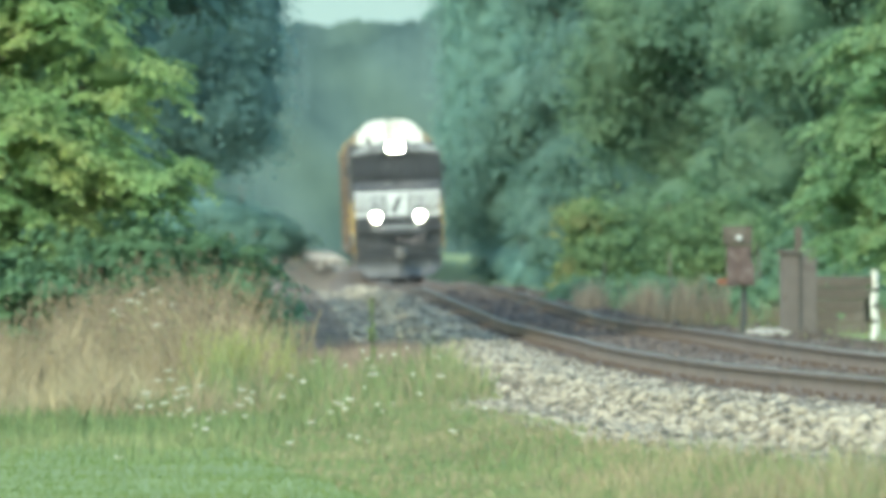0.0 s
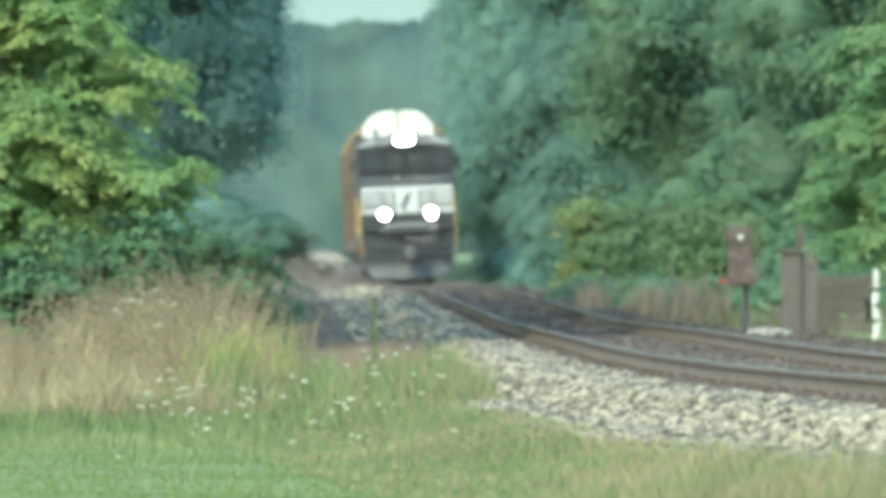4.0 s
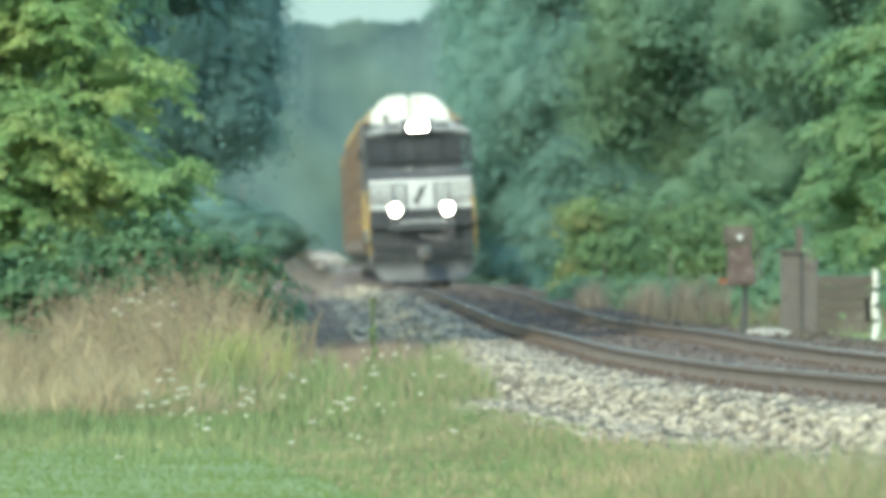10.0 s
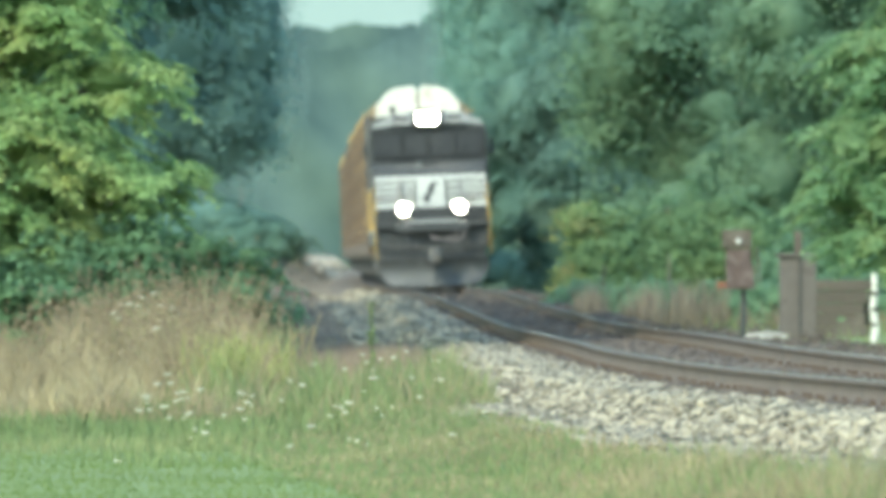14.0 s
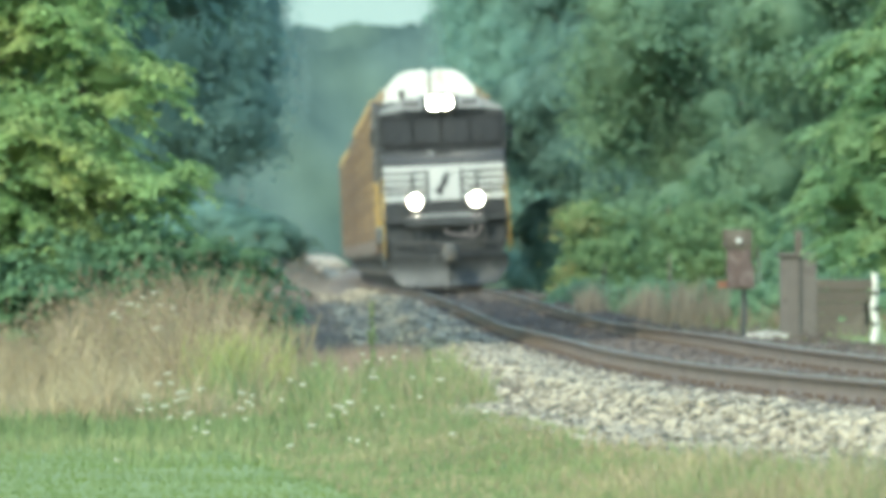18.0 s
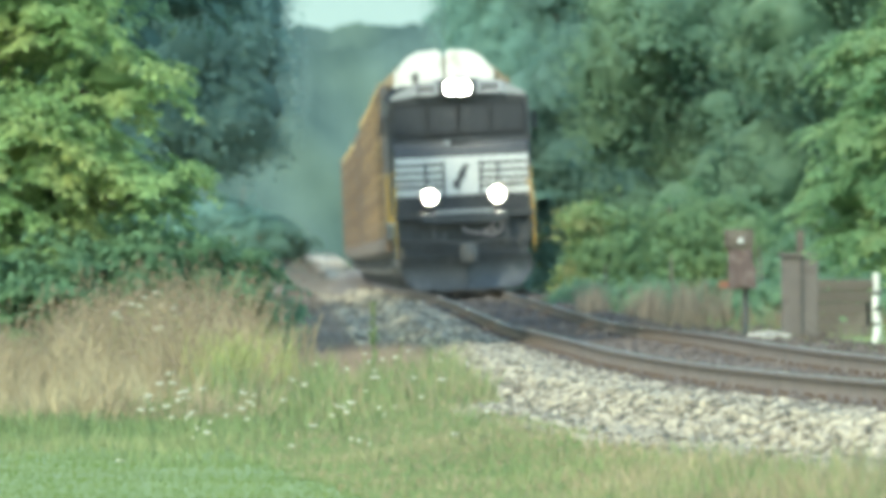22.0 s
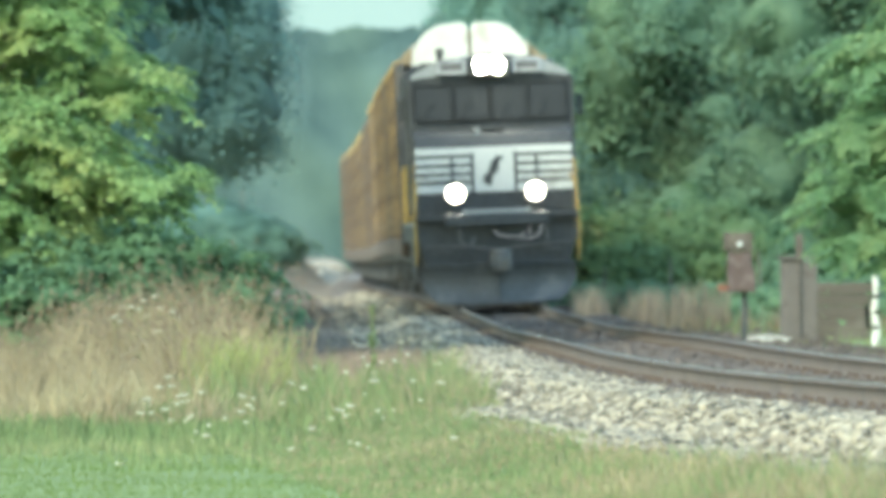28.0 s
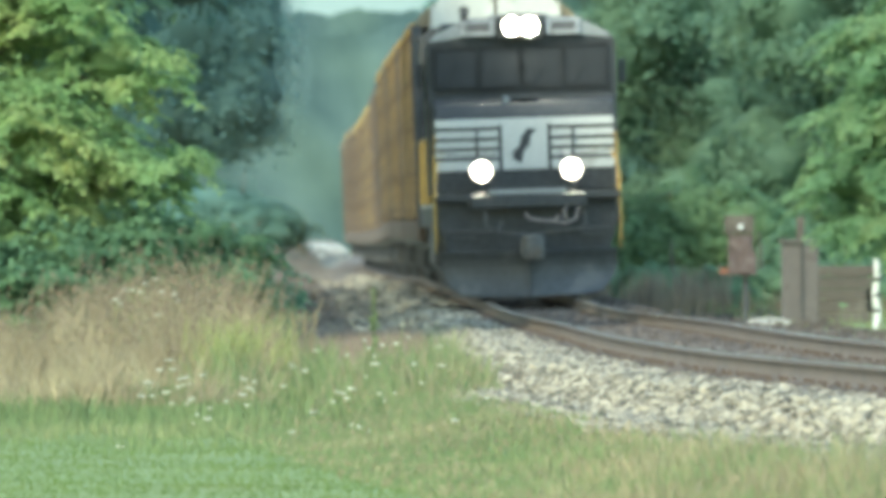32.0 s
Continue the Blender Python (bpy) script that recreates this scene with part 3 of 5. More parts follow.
def build_trees():
    # the near tree beside the tall weeds
    tree("broadleaf_tree", -6.72, 162, 9.5, [
        (-0.2, 0.3, 5.6, 2.3, 2.2, 2.0), (1.45, -0.2, 5.4, 0.9, 1.2, 0.9), (1.65, -0.4, 4.6, 0.85, 1.1, 0.55), (2.5, -0.6, 3.82, 0.8, 1.0, 0.45), (1.0, -1.0, 3.0, 1.3, 1.2, 0.9),
        (1.9, -0.8, 2.75, 0.75, 1.0, 0.5), (-1.5, -0.5, 3.2, 2.0, 1.6, 1.4), (0.6, -1.2, 1.6, 1.7, 1.2, 0.9), (2.9, -0.7, 2.5, 0.8, 1.0, 0.42),
        (-2.2, -1, 1.4, 1.6, 1.2, 1.0), (0.3, 0, 8.2, 2.4, 2.4, 1.6), (1.0, 0.5, 9.8, 2.0, 2.2, 1.2)],
        F_BRIGHT, "leafy yellow-green tree behind tall dry weeds", 520, 60, 0.45, 0.085, 0.17, 11, flat=0.16, jitter=0.4, ragged=0.03, split=0, sprays=2400, reach=0.44, core=0.5)
    tree("shrub", -3.3, 172, 2.2, [(0, 0, 1.2, 1.0, 1, 0.75), (0.6, 0, 0.85, 0.8, 0.8, 0.6), (-0.8, 0, 1.5, 0.9, 0.8, 0.7)],
         F_SHADE, "dark green shrub at the edge of the weeds", 160, 40, 0.3, 0.10, 0.05, 12, "shrub", group="shrubs by the railway")
    # shrubs added to darken the tree's foot; shade is in their leaf colour
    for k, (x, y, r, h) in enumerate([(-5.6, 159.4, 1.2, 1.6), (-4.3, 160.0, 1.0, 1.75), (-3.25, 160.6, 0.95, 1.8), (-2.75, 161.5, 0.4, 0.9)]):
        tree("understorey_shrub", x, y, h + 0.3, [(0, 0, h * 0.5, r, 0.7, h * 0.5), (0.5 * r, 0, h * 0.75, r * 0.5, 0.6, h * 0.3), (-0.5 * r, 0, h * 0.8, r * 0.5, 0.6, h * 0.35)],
             F_UNDER, "shrub under the leafy tree, its green darkened for shade", 130, 40, 0.3, 0.09, 0.04, 340 + k, "shrub", group="shrubs by the railway", split=0, sprays=150, reach=0.3)
    # tall trees mostly hidden behind it, added to shade the track
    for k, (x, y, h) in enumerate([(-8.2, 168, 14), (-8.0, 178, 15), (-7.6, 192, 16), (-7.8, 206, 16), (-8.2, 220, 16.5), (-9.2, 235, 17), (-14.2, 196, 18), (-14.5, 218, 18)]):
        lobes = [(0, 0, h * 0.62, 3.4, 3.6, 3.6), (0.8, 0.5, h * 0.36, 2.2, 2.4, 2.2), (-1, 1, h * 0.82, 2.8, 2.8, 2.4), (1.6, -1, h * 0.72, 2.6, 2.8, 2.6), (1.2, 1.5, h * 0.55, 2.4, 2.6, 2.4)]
        # three of these trees take the leaf colour darkened for shade
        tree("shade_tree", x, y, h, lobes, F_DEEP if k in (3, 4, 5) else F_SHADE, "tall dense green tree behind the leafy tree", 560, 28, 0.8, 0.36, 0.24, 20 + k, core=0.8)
    # crowns reach out above the view, added only to shade the train
    for k, (x, y) in enumerate([(-9.6, 236), (-9.8, 252), (-9.9, 268), (-9.9, 284)]):
        tree("unseen_shade_tree", x, y, 12.5, [(2.4, 0, 9.7, 2.5, 3.2, 1.9), (0.6, 1.5, 9.2, 2.4, 3.0, 2.2), (1.2, -4.5, 9.4, 2.2, 2.8, 1.7), (0, 0, 6.5, 2.3, 2.6, 2.4), (0.4, 0.5, 3.4, 1.8, 2.0, 1.6)],
             F_SHADE, "unseen tall tree added to shade the track", 420, 28, 0.7, 0.32, 0.22, 36 + k, core=0.98)
    tree("unseen_shade_tree", -9.4, 191, 14.5, [(2.4, -1, 11.6, 2.5, 3.6, 2.3), (2.2, 6.5, 11.4, 2.5, 3.6, 2.3), (0.4, 1, 10.5, 2.2, 3.0, 2.2), (0, 0, 7.0, 2.0, 2.2, 2.2)],
         F_SHADE, "unseen tall tree added to shade the track", 420, 28, 0.7, 0.32, 0.22, 35, core=0.98)
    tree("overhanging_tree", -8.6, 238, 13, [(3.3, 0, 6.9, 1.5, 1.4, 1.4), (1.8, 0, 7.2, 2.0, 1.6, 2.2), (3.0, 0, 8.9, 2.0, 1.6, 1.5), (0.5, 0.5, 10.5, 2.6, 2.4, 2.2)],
         F_DEEP, "tree whose boughs hang beside the track, leaves darkened for shade", 900, 44, 0.45, 0.12, 0.2, 33, jitter=0.35, ragged=0.08, split=5, share=0.6, core=0.8)
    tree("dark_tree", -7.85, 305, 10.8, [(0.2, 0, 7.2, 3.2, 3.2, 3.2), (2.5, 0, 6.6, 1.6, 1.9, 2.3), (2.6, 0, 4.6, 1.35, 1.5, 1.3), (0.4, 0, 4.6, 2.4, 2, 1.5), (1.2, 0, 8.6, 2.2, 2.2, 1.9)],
         F_BLUE, "tall dark tree with a hanging crown, tinted blue for haze", 2300, 32, 0.5, 0.115, 0.2, 31, jitter=0.2, ragged=0.06, split=0, even=0.9, core=0.93)
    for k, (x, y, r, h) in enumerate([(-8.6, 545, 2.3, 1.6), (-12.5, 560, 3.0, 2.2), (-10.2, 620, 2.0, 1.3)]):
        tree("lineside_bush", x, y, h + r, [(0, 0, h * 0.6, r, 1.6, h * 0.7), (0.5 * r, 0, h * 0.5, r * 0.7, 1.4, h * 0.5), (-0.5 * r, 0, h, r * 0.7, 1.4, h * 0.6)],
             F_FAR, "green bush beside the far gravel road, tinted for haze", 220, 50, 0.5, 0.2, 0.06, 300 + k, "shrub", jitter=0.1, even=0.7, core=0.85, group="shrubs by the railway", split=0)
    # undergrowth across the track; the first six bushes take haze-tinted leaves
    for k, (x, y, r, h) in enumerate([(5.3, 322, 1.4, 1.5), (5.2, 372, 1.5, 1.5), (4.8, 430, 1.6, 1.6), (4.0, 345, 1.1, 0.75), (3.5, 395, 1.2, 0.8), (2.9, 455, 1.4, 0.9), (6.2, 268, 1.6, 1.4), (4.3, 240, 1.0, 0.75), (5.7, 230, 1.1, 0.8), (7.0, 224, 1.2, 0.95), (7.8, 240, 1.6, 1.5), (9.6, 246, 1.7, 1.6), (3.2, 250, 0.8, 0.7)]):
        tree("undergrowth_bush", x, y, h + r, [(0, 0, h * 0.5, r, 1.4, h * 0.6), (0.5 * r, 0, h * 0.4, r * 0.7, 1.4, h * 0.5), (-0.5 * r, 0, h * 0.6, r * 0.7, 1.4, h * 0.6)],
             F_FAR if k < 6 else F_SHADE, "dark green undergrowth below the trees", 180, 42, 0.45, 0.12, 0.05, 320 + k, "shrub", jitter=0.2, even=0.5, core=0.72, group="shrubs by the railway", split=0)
    # across the track
    tree("young_tree", 8.0, 188, 7.5, [(0, 0, 3.9, 2.0, 1.8, 1.5), (-1.5, -0.3, 3.1, 0.95, 1.0, 0.6), (-1.75, -0.3, 2.3, 0.85, 0.9, 0.45), (0, -0.4, 2.0, 1.6, 1.2, 0.6), (-0.9, -0.6, 1.6, 1.3, 0.9, 0.4), (-1.1, -0.2, 4.3, 1.1, 1.1, 0.7), (0.2, 0, 6, 1.8, 1.8, 1.4)],
         F_YOUNG, "young bright green tree across the track", 300, 60, 0.42, 0.08, 0.12, 41, flat=0.17, ragged=0.04, split=0, sprays=950, reach=0.48, core=0.7)
    tree("bush", 4.6, 258, 3, [(0, 0, 1.0, 1.5, 1.3, 1.0), (1.3, 0, 1.5, 1.3, 1.2, 0.9), (-1.1, 0, 1.3, 0.9, 1, 0.9), (0.5, 0.5, 1.9, 1.3, 1.2, 0.8)],
         F_BUSH, "rounded light green bush under the trees", 560, 54, 0.4, 0.1, 0.06, 42, "shrub", even=0.4, core=0.7, group="shrubs by the railway", split=0)
    tree("turning_bush", 2.85, 258, 2.8, [(0, 0, 1.0, 0.5, 0.8, 0.9), (-0.2, 0, 0.7, 0.4, 0.5, 0.7), (0.15, 0, 2.1, 0.5, 0.6, 0.6)],
         F_RED, "thin bush with yellow and rusty leaves", 180, 44, 0.3, 0.10, 0.04, 43, "shrub", group="shrubs by the railway", split=3, share=0.7)
    # the F_DARK trees carry their haze in the leaf colour
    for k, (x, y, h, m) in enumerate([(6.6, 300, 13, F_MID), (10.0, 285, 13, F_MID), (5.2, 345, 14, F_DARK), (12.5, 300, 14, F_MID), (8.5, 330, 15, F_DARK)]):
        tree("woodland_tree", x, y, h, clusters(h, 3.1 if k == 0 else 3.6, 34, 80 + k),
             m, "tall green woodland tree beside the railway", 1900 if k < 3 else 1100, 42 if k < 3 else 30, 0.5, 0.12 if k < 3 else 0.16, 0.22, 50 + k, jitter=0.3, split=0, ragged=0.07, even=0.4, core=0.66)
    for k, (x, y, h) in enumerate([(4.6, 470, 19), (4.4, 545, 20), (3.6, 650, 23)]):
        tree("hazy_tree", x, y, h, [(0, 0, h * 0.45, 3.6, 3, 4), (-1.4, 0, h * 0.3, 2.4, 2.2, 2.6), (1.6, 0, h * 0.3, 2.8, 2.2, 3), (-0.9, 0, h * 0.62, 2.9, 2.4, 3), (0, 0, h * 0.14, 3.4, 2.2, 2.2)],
             F_FAR, "tree beside the line, tinted blue-green for haze", 1800, 26, 0.9, 0.2, 0.3, 60 + k, jitter=0.2, ragged=0.06, split=0, even=0.9, core=0.92, group="hazy trees")


build_trees()


def build_backdrop():
    """The wooded ridge that closes the view, its haze put into colour and glow: rows of rounded treetops."""
    m = bpy.data.materials.new("haze_painted_wood")
    m.use_nodes = True
    nt = m.node_tree
    b = nt.nodes["Principled BSDF"]
    co = nt.nodes.new("ShaderNodeTexCoord")
    nz = nt.nodes.new("ShaderNodeTexNoise")
    nz.inputs["Scale"].default_value, nz.inputs["Detail"].default_value = 0.12, 8.0
    nt.links.new(co.outputs["Object"], nz.inputs["Vector"])
    mx = nt.nodes.new("ShaderNodeMix")
    mx.data_type = "RGBA"
    mr = nt.nodes.new("ShaderNodeMapRange")
    mr.inputs[1].default_value, mr.inputs[2].default_value = 0.35, 0.65
    nt.links.new(nz.outputs[0], mr.inputs[0])
    nt.links.new(mr.outputs[0], mx.inputs[0])
    # pale blue-greens and a slight glow imitate haze before the trees
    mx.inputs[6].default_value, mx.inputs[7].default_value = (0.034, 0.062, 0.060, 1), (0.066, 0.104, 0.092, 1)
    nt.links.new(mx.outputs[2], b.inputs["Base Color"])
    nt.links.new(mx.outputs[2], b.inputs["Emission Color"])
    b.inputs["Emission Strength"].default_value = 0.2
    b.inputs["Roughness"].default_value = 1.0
    rng = np.random.default_rng(77)
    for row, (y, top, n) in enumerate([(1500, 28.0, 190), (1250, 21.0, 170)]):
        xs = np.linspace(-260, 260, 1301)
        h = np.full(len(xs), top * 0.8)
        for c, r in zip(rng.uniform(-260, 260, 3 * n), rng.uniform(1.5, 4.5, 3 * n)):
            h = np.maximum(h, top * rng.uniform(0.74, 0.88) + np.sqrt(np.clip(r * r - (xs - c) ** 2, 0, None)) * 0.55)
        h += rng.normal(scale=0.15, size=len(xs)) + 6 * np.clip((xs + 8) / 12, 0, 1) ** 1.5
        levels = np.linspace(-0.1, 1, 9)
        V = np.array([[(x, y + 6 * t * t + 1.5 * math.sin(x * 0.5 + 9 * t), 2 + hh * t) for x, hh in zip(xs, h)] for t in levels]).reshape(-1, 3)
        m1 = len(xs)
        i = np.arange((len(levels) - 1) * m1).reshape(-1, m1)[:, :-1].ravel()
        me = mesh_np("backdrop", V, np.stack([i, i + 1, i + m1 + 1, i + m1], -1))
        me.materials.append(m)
        tagged(new("backdrop_%d" % (row + 1), me), "distant wooded ridge closing the view, haze in its colour and glow", "backdrop", kind="structure")
    # hazy bright sky low over the ridge
    a = np.linspace(-0.16, 0.16, 25)
    V = np.array([(2600 * math.sin(t), 2600 * math.cos(t), z) for z in (-20, 60, 160) for t in a])
    i = np.arange(2 * 25).reshape(2, 25)[:, :-1].ravel()
    me = mesh_np("sky_backdrop", V, np.stack([i, i + 1, i + 26, i + 25], -1))
    me.materials.append(glow("hazy_sky", (0.14, 0.19, 0.195), 0.45))
    tagged(new("sky_backdrop", me), "pale blue-green hazy sky low over the trees", "sky", kind="structure")


build_backdrop()


# ---- rails and ties ----
def build_track():
    root = empty("railway_track", pose(0, 0, 0), "single railway track with rusty rails on pale ballast", "railway track")
    tagged(root, kind="structure")
    ys = np.concatenate([np.arange(-60, 60, 4.0), np.arange(60, 340, 1.0), np.arange(340, 760, 4.0)])
    cx, cz = track_x(ys), rail_z(ys)
    foot = [(-0.07, -0.17), (0.07, -0.17), (0.07, -0.155), (0.012, -0.135), (0.012, -0.045), (0.034, -0.035), (0.036, -0.006), (-0.036, -0.006), (-0.034, -0.035), (-0.012, -0.045), (-0.012, -0.135), (-0.07, -0.155)]
    head = [(-0.036, -0.006), (0.036, -0.006), (0.028, 0.0), (-0.028, 0.0)]
    shine = [(-0.007, -0.001), (0.007, -0.001), (0.006, 0.0012), (-0.006, 0.0012)]
    for side, share in ((-0.75, 0.0), (0.75, 1.0)):
        rail = None
        for name, prof, mat in (("rail", foot, M_RAIL), ("rail_head", head, M_RAILHEAD), ("running_band", shine, M_SHINE)):
            k = len(prof)
            V = np.array([[(x + side + px, y, z + share * float(lift(y)) + pz) for px, pz in prof] for x, y, z in zip(cx, ys, cz)]).reshape(-1, 3)
            i = np.arange(len(ys) - 1)[:, None] * k
            j = np.arange(k)[None]
            F = np.stack([i + j, i + (j + 1) % k, i + k + (j + 1) % k, i + k + j], -1).reshape(-1, 4)
            me = mesh_np(name, V, F)
            me.materials.append(mat)
            ob = new(name, me)
            ob.parent = rail or root
            rail = rail or ob
            tagged(ob, {"rail": "rust-brown steel rail", "rail_head": "dark worn head of the rail", "running_band": "narrow polished band worn by wheels"}[name])
    bm = box(-1.3, 1.3, -0.115, 0.115, -0.17, 0.0, 0.012)
    tie = part("tie", bm, M_TIE, root)
    plate = bmesh.new()
    for s in (-0.75, 0.75):
        box(s - 0.16, s + 0.16, -0.09, 0.09, 0.0, 0.014, 0, plate)
        for dx in (-0.1, 0.1):
            box(s + dx - 0.018, s + dx + 0.018, -0.05, -0.015, 0.012, 0.05, 0, plate)
    pl = part("tie_plate", plate, M_RAIL, tie)
    rng = random.Random(4)

    def tie_pose(y):
        x, z = float(track_x(y)), float(rail_z(y)) - 0.172 + 0.5 * float(lift(y))
        turn = math.degrees(math.atan2(float(track_x(y - 1) - track_x(y + 1)), 2.0))
        return pose(x + rng.uniform(-0.03, 0.03), y, z, 0, -math.degrees(math.asin(float(lift(y)) / 1.5)), turn + rng.uniform(-0.8, 0.8))
    tie.matrix_basis = tie_pose(66)
    y = 66.55
    for k in range(299):
        t = again("tie", tie, tie_pose(y), root)
        again("tie_plate", pl, Matrix.Identity(4), t)
        y += 0.55
    bm = bmesh.new()
    while y < 480:
        n0 = len(bm.verts)
        box(-1.3, 1.3, -0.115, 0.115, -0.17, 0.0, 0, bm)
        bm.verts.ensure_lookup_table()
        bmesh.ops.transform(bm, matrix=tie_pose(y), verts=bm.verts[n0:])
        y += 0.55
    far = part("far_ties", bm, M_TIE, root, "row of weathered wooden ties")
    tagged(far, kind="stuff")


build_track()


# ---- the locomotive; its front faces -y, the rail top is z = 0 ----
def bogie(parent, y, axles, mat):
    b = bmesh.new()
    half = 1.0 + 1.0 * (axles - 2)
    for s in (-1.12, 1.12):
        box(s - 0.09, s + 0.09, y - half - 0.7, y + half + 0.7, 0.55, 0.95, 0.03, b)
        for a in np.linspace(-half, half, axles):
            box(s - 0.14, s + 0.14, y + a - 0.2, y + a + 0.2, 0.38, 0.78, 0.03, b)
    box(-1.0, 1.0, y - 0.35, y + 0.35, 0.5, 0.95, 0.03, b)
    fr = part("truck", b, mat, parent, "heavy steel truck frame")
    sets = []
    for a in np.linspace(-half, half, axles):
        w = disc_lathe([(0.08, -0.82), (0.5, -0.82), (0.53, -0.80), (0.53, -0.70), (0.56, -0.685), (0.10, -0.68), (0.09, 0.68), (0.56, 0.685), (0.53, 0.70), (0.53, 0.80), (0.5, 0.82), (0.08, 0.82)], "x", 20)
        o = part("wheelset", w, M_UNDER, parent)
        o.matrix_basis = pose(0, y + a, 0.53)
        sets.append(o)
    return sets


def build_locomotive():
    root = empty("locomotive", pose(0, 430, 0), "black diesel locomotive with white nose band and lit headlights", "locomotive")
    P = lambda name, bm, mat, label="", parent=None: part(name, bm, mat, parent or root, label)
    P("frame", box(-1.5, 1.5, 0.55, 21.6, 1.2, 1.62, 0.04), M_BLACK)
    P("front_platform", box(-1.5, 1.5, 0.15, 2.0, 1.62, 1.74, 0.02), M_BLACK)
    P("step_edge", box(-0.62, 0.62, 0.08, 0.16, 1.73, 1.80, 0.01), M_GREY, "worn pale grey step edge")
    P("anticlimber", box(-0.95, 0.95, 0.02, 0.5, 1.5, 1.72, 0.03), M_BLACK)
    P("pilot", prism([(-1.3, 0.75), (1.3, 0.75), (1.42, 1.1), (1.48, 1.62), (-1.48, 1.62), (-1.42, 1.1)], 0.35, 0.6, 0.04), M_BLACK)
    # plough: two swept blades
    for s in (-1, 1):
        bm = bmesh.new()
        rows = []
        for k in range(7):
            z = 0.05 + 0.76 * k / 6
            bow = 0.20 * math.sin(math.pi * k / 6 * 0.8) - 0.08 * k / 6
            rows.append([bm.verts.new((s * x, -0.18 + 0.36 * x / 1.4 + bow, z + (0.05 * (x / 1.4) ** 2 if k == 0 else 0))) for x in (w * 1.42 for w in (0.0, 0.25, 0.5, 0.75, 0.9, 1.0) for w in [w * (0.78 + 0.22 * math.sin(math.pi / 2 * min(1, k / 4)))])])
        for a, b in zip(rows, rows[1:]):
            for k in range(5):
                bm.faces.new((a[k], a[k + 1], b[k + 1], b[k]))
        bmesh.ops.recalc_face_normals(bm, faces=bm.faces[:])
        bmesh.ops.solidify(bm, geom=bm.faces[:], thickness=0.03)
        P("plow_blade", bm, M_PLOW, "worn steel plow blade")
        P("step", box(s * 1.05 - 0.2, s * 1.05 + 0.2, 0.28, 0.40, 1.02, 1.06, 0.01), M_PLOW, "pale-edged boarding step")
        for z in (0.55, 1.3):
            P("step", box(s * 1.28 - 0.18, s * 1.28 + 0.18, 0.5, 0.8, z, z + 0.04, 0.01), M_PLOW)
    bm = box(-0.14, 0.14, -0.55, 0.5, 0.72, 1.0, 0.03)
    P("coupler", bm, M_UNDER, "rusty coupler shank")
    P("knuckle", disc_lathe([(0.05, -0.2), (0.17, -0.18), (0.19, 0.0), (0.17, 0.18), (0.05, 0.2)], "z", 14, (0.05, -0.62, 0.86)), M_UNDER)
    for pts in ([(-0.05, 0.0, 1.42), (0.02, -0.08, 1.32), (0.2, -0.1, 1.29), (0.4, -0.1, 1.27), (0.5, -0.08, 1.36)],
                [(0.4, -0.1, 1.27), (0.58, -0.12, 1.23), (0.76, -0.08, 1.3), (0.82, 0.0, 1.48)],
                [(0.6, -0.1, 1.3), (0.58, -0.1, 1.42), (0.62, -0.04, 1.5)],
                [(-0.7, 0.0, 1.45), (-0.68, -0.1, 1.2), (-0.5, -0.1, 1.12), (-0.42, 0.05, 1.3)],
                [(0.9, 0.2, 1.45), (0.92, 0.0, 1.2), (0.8, -0.02, 1.14)]):
        P("air_hose", tube(pts, 0.02, 0.02, 7), M_HOSE if pts[0][0] > -0.5 and pts[0][0] < 0.85 else M_UNDER, "faded hanging air hose")
    P("cut_lever", tube([(-1.35, 0.28, 1.15), (-0.5, 0.1, 1.12), (0, -0.05, 1.05), (0.5, 0.1, 1.12), (1.35, 0.28, 1.15)], 0.018), M_UNDER)
    # short nose with its white band
    nose = side_prism([(1.25, 1.74), (1.25, 2.98), (1.42, 3.2), (2.5, 3.32), (2.5, 1.74)], -1.47, 1.47, 0.05)
    n = P("nose", nose, M_BLACK)
    band = P("nose_band", box(-1.45, 1.45, 1.222, 1.246, 2.13, 2.96, 0.004), M_WHITE, "broad white band across the nose", n)
    for s in (-1, 1):
        for k, z in enumerate((2.31, 2.47, 2.63, 2.80)):
            P("stripe", box(min(s * 0.40, s * 1.45), max(s * 0.40, s * 1.45), 1.214, 1.225, z - 0.028, z + 0.028), M_BLACK, "thin black stripe", band)
        P("post_stripe", box(s * 0.40 - 0.03, s * 0.40 + 0.03, 1.212, 1.225, 2.13, 2.86), M_BLACK, "", band)
        P("grab_iron", tube([(s * 0.78, 1.2, 2.1), (s * 0.78, 1.16, 2.14), (s * 0.78, 1.16, 2.76), (s * 0.78, 1.2, 2.8)], 0.02), M_BLACK, "", n)
    em = prism([(-0.2, 2.30), (-0.06, 2.22), (-0.02, 2.42), (0.08, 2.52), (0.1, 2.68), (0.2, 2.76), (0.06, 2.80), (-0.06, 2.66), (-0.1, 2.5), (-0.2, 2.42)], 1.208, 1.223)
    P("emblem", em, M_BLACK, "plain dark slanted emblem", band)
    P("nose_lamp", disc_lathe([(0.03, -0.03), (0.07, -0.02), (0.07, 0.05), (0.03, 0.06)], "y", 14, (-0.3, 1.5, 3.27)), M_GREY, "small pale nose light")
    P("nose_hatch", box(-0.22, 0.22, 1.6, 2.3, 3.27, 3.33, 0.015), M_BLACK)
    # cab
    roof = [(-1.55, 1.74), (1.55, 1.74), (1.55, 4.22), (1.42, 4.34), (0.85, 4.62), (-0.85, 4.62), (-1.42, 4.34), (-1.55, 4.22)]
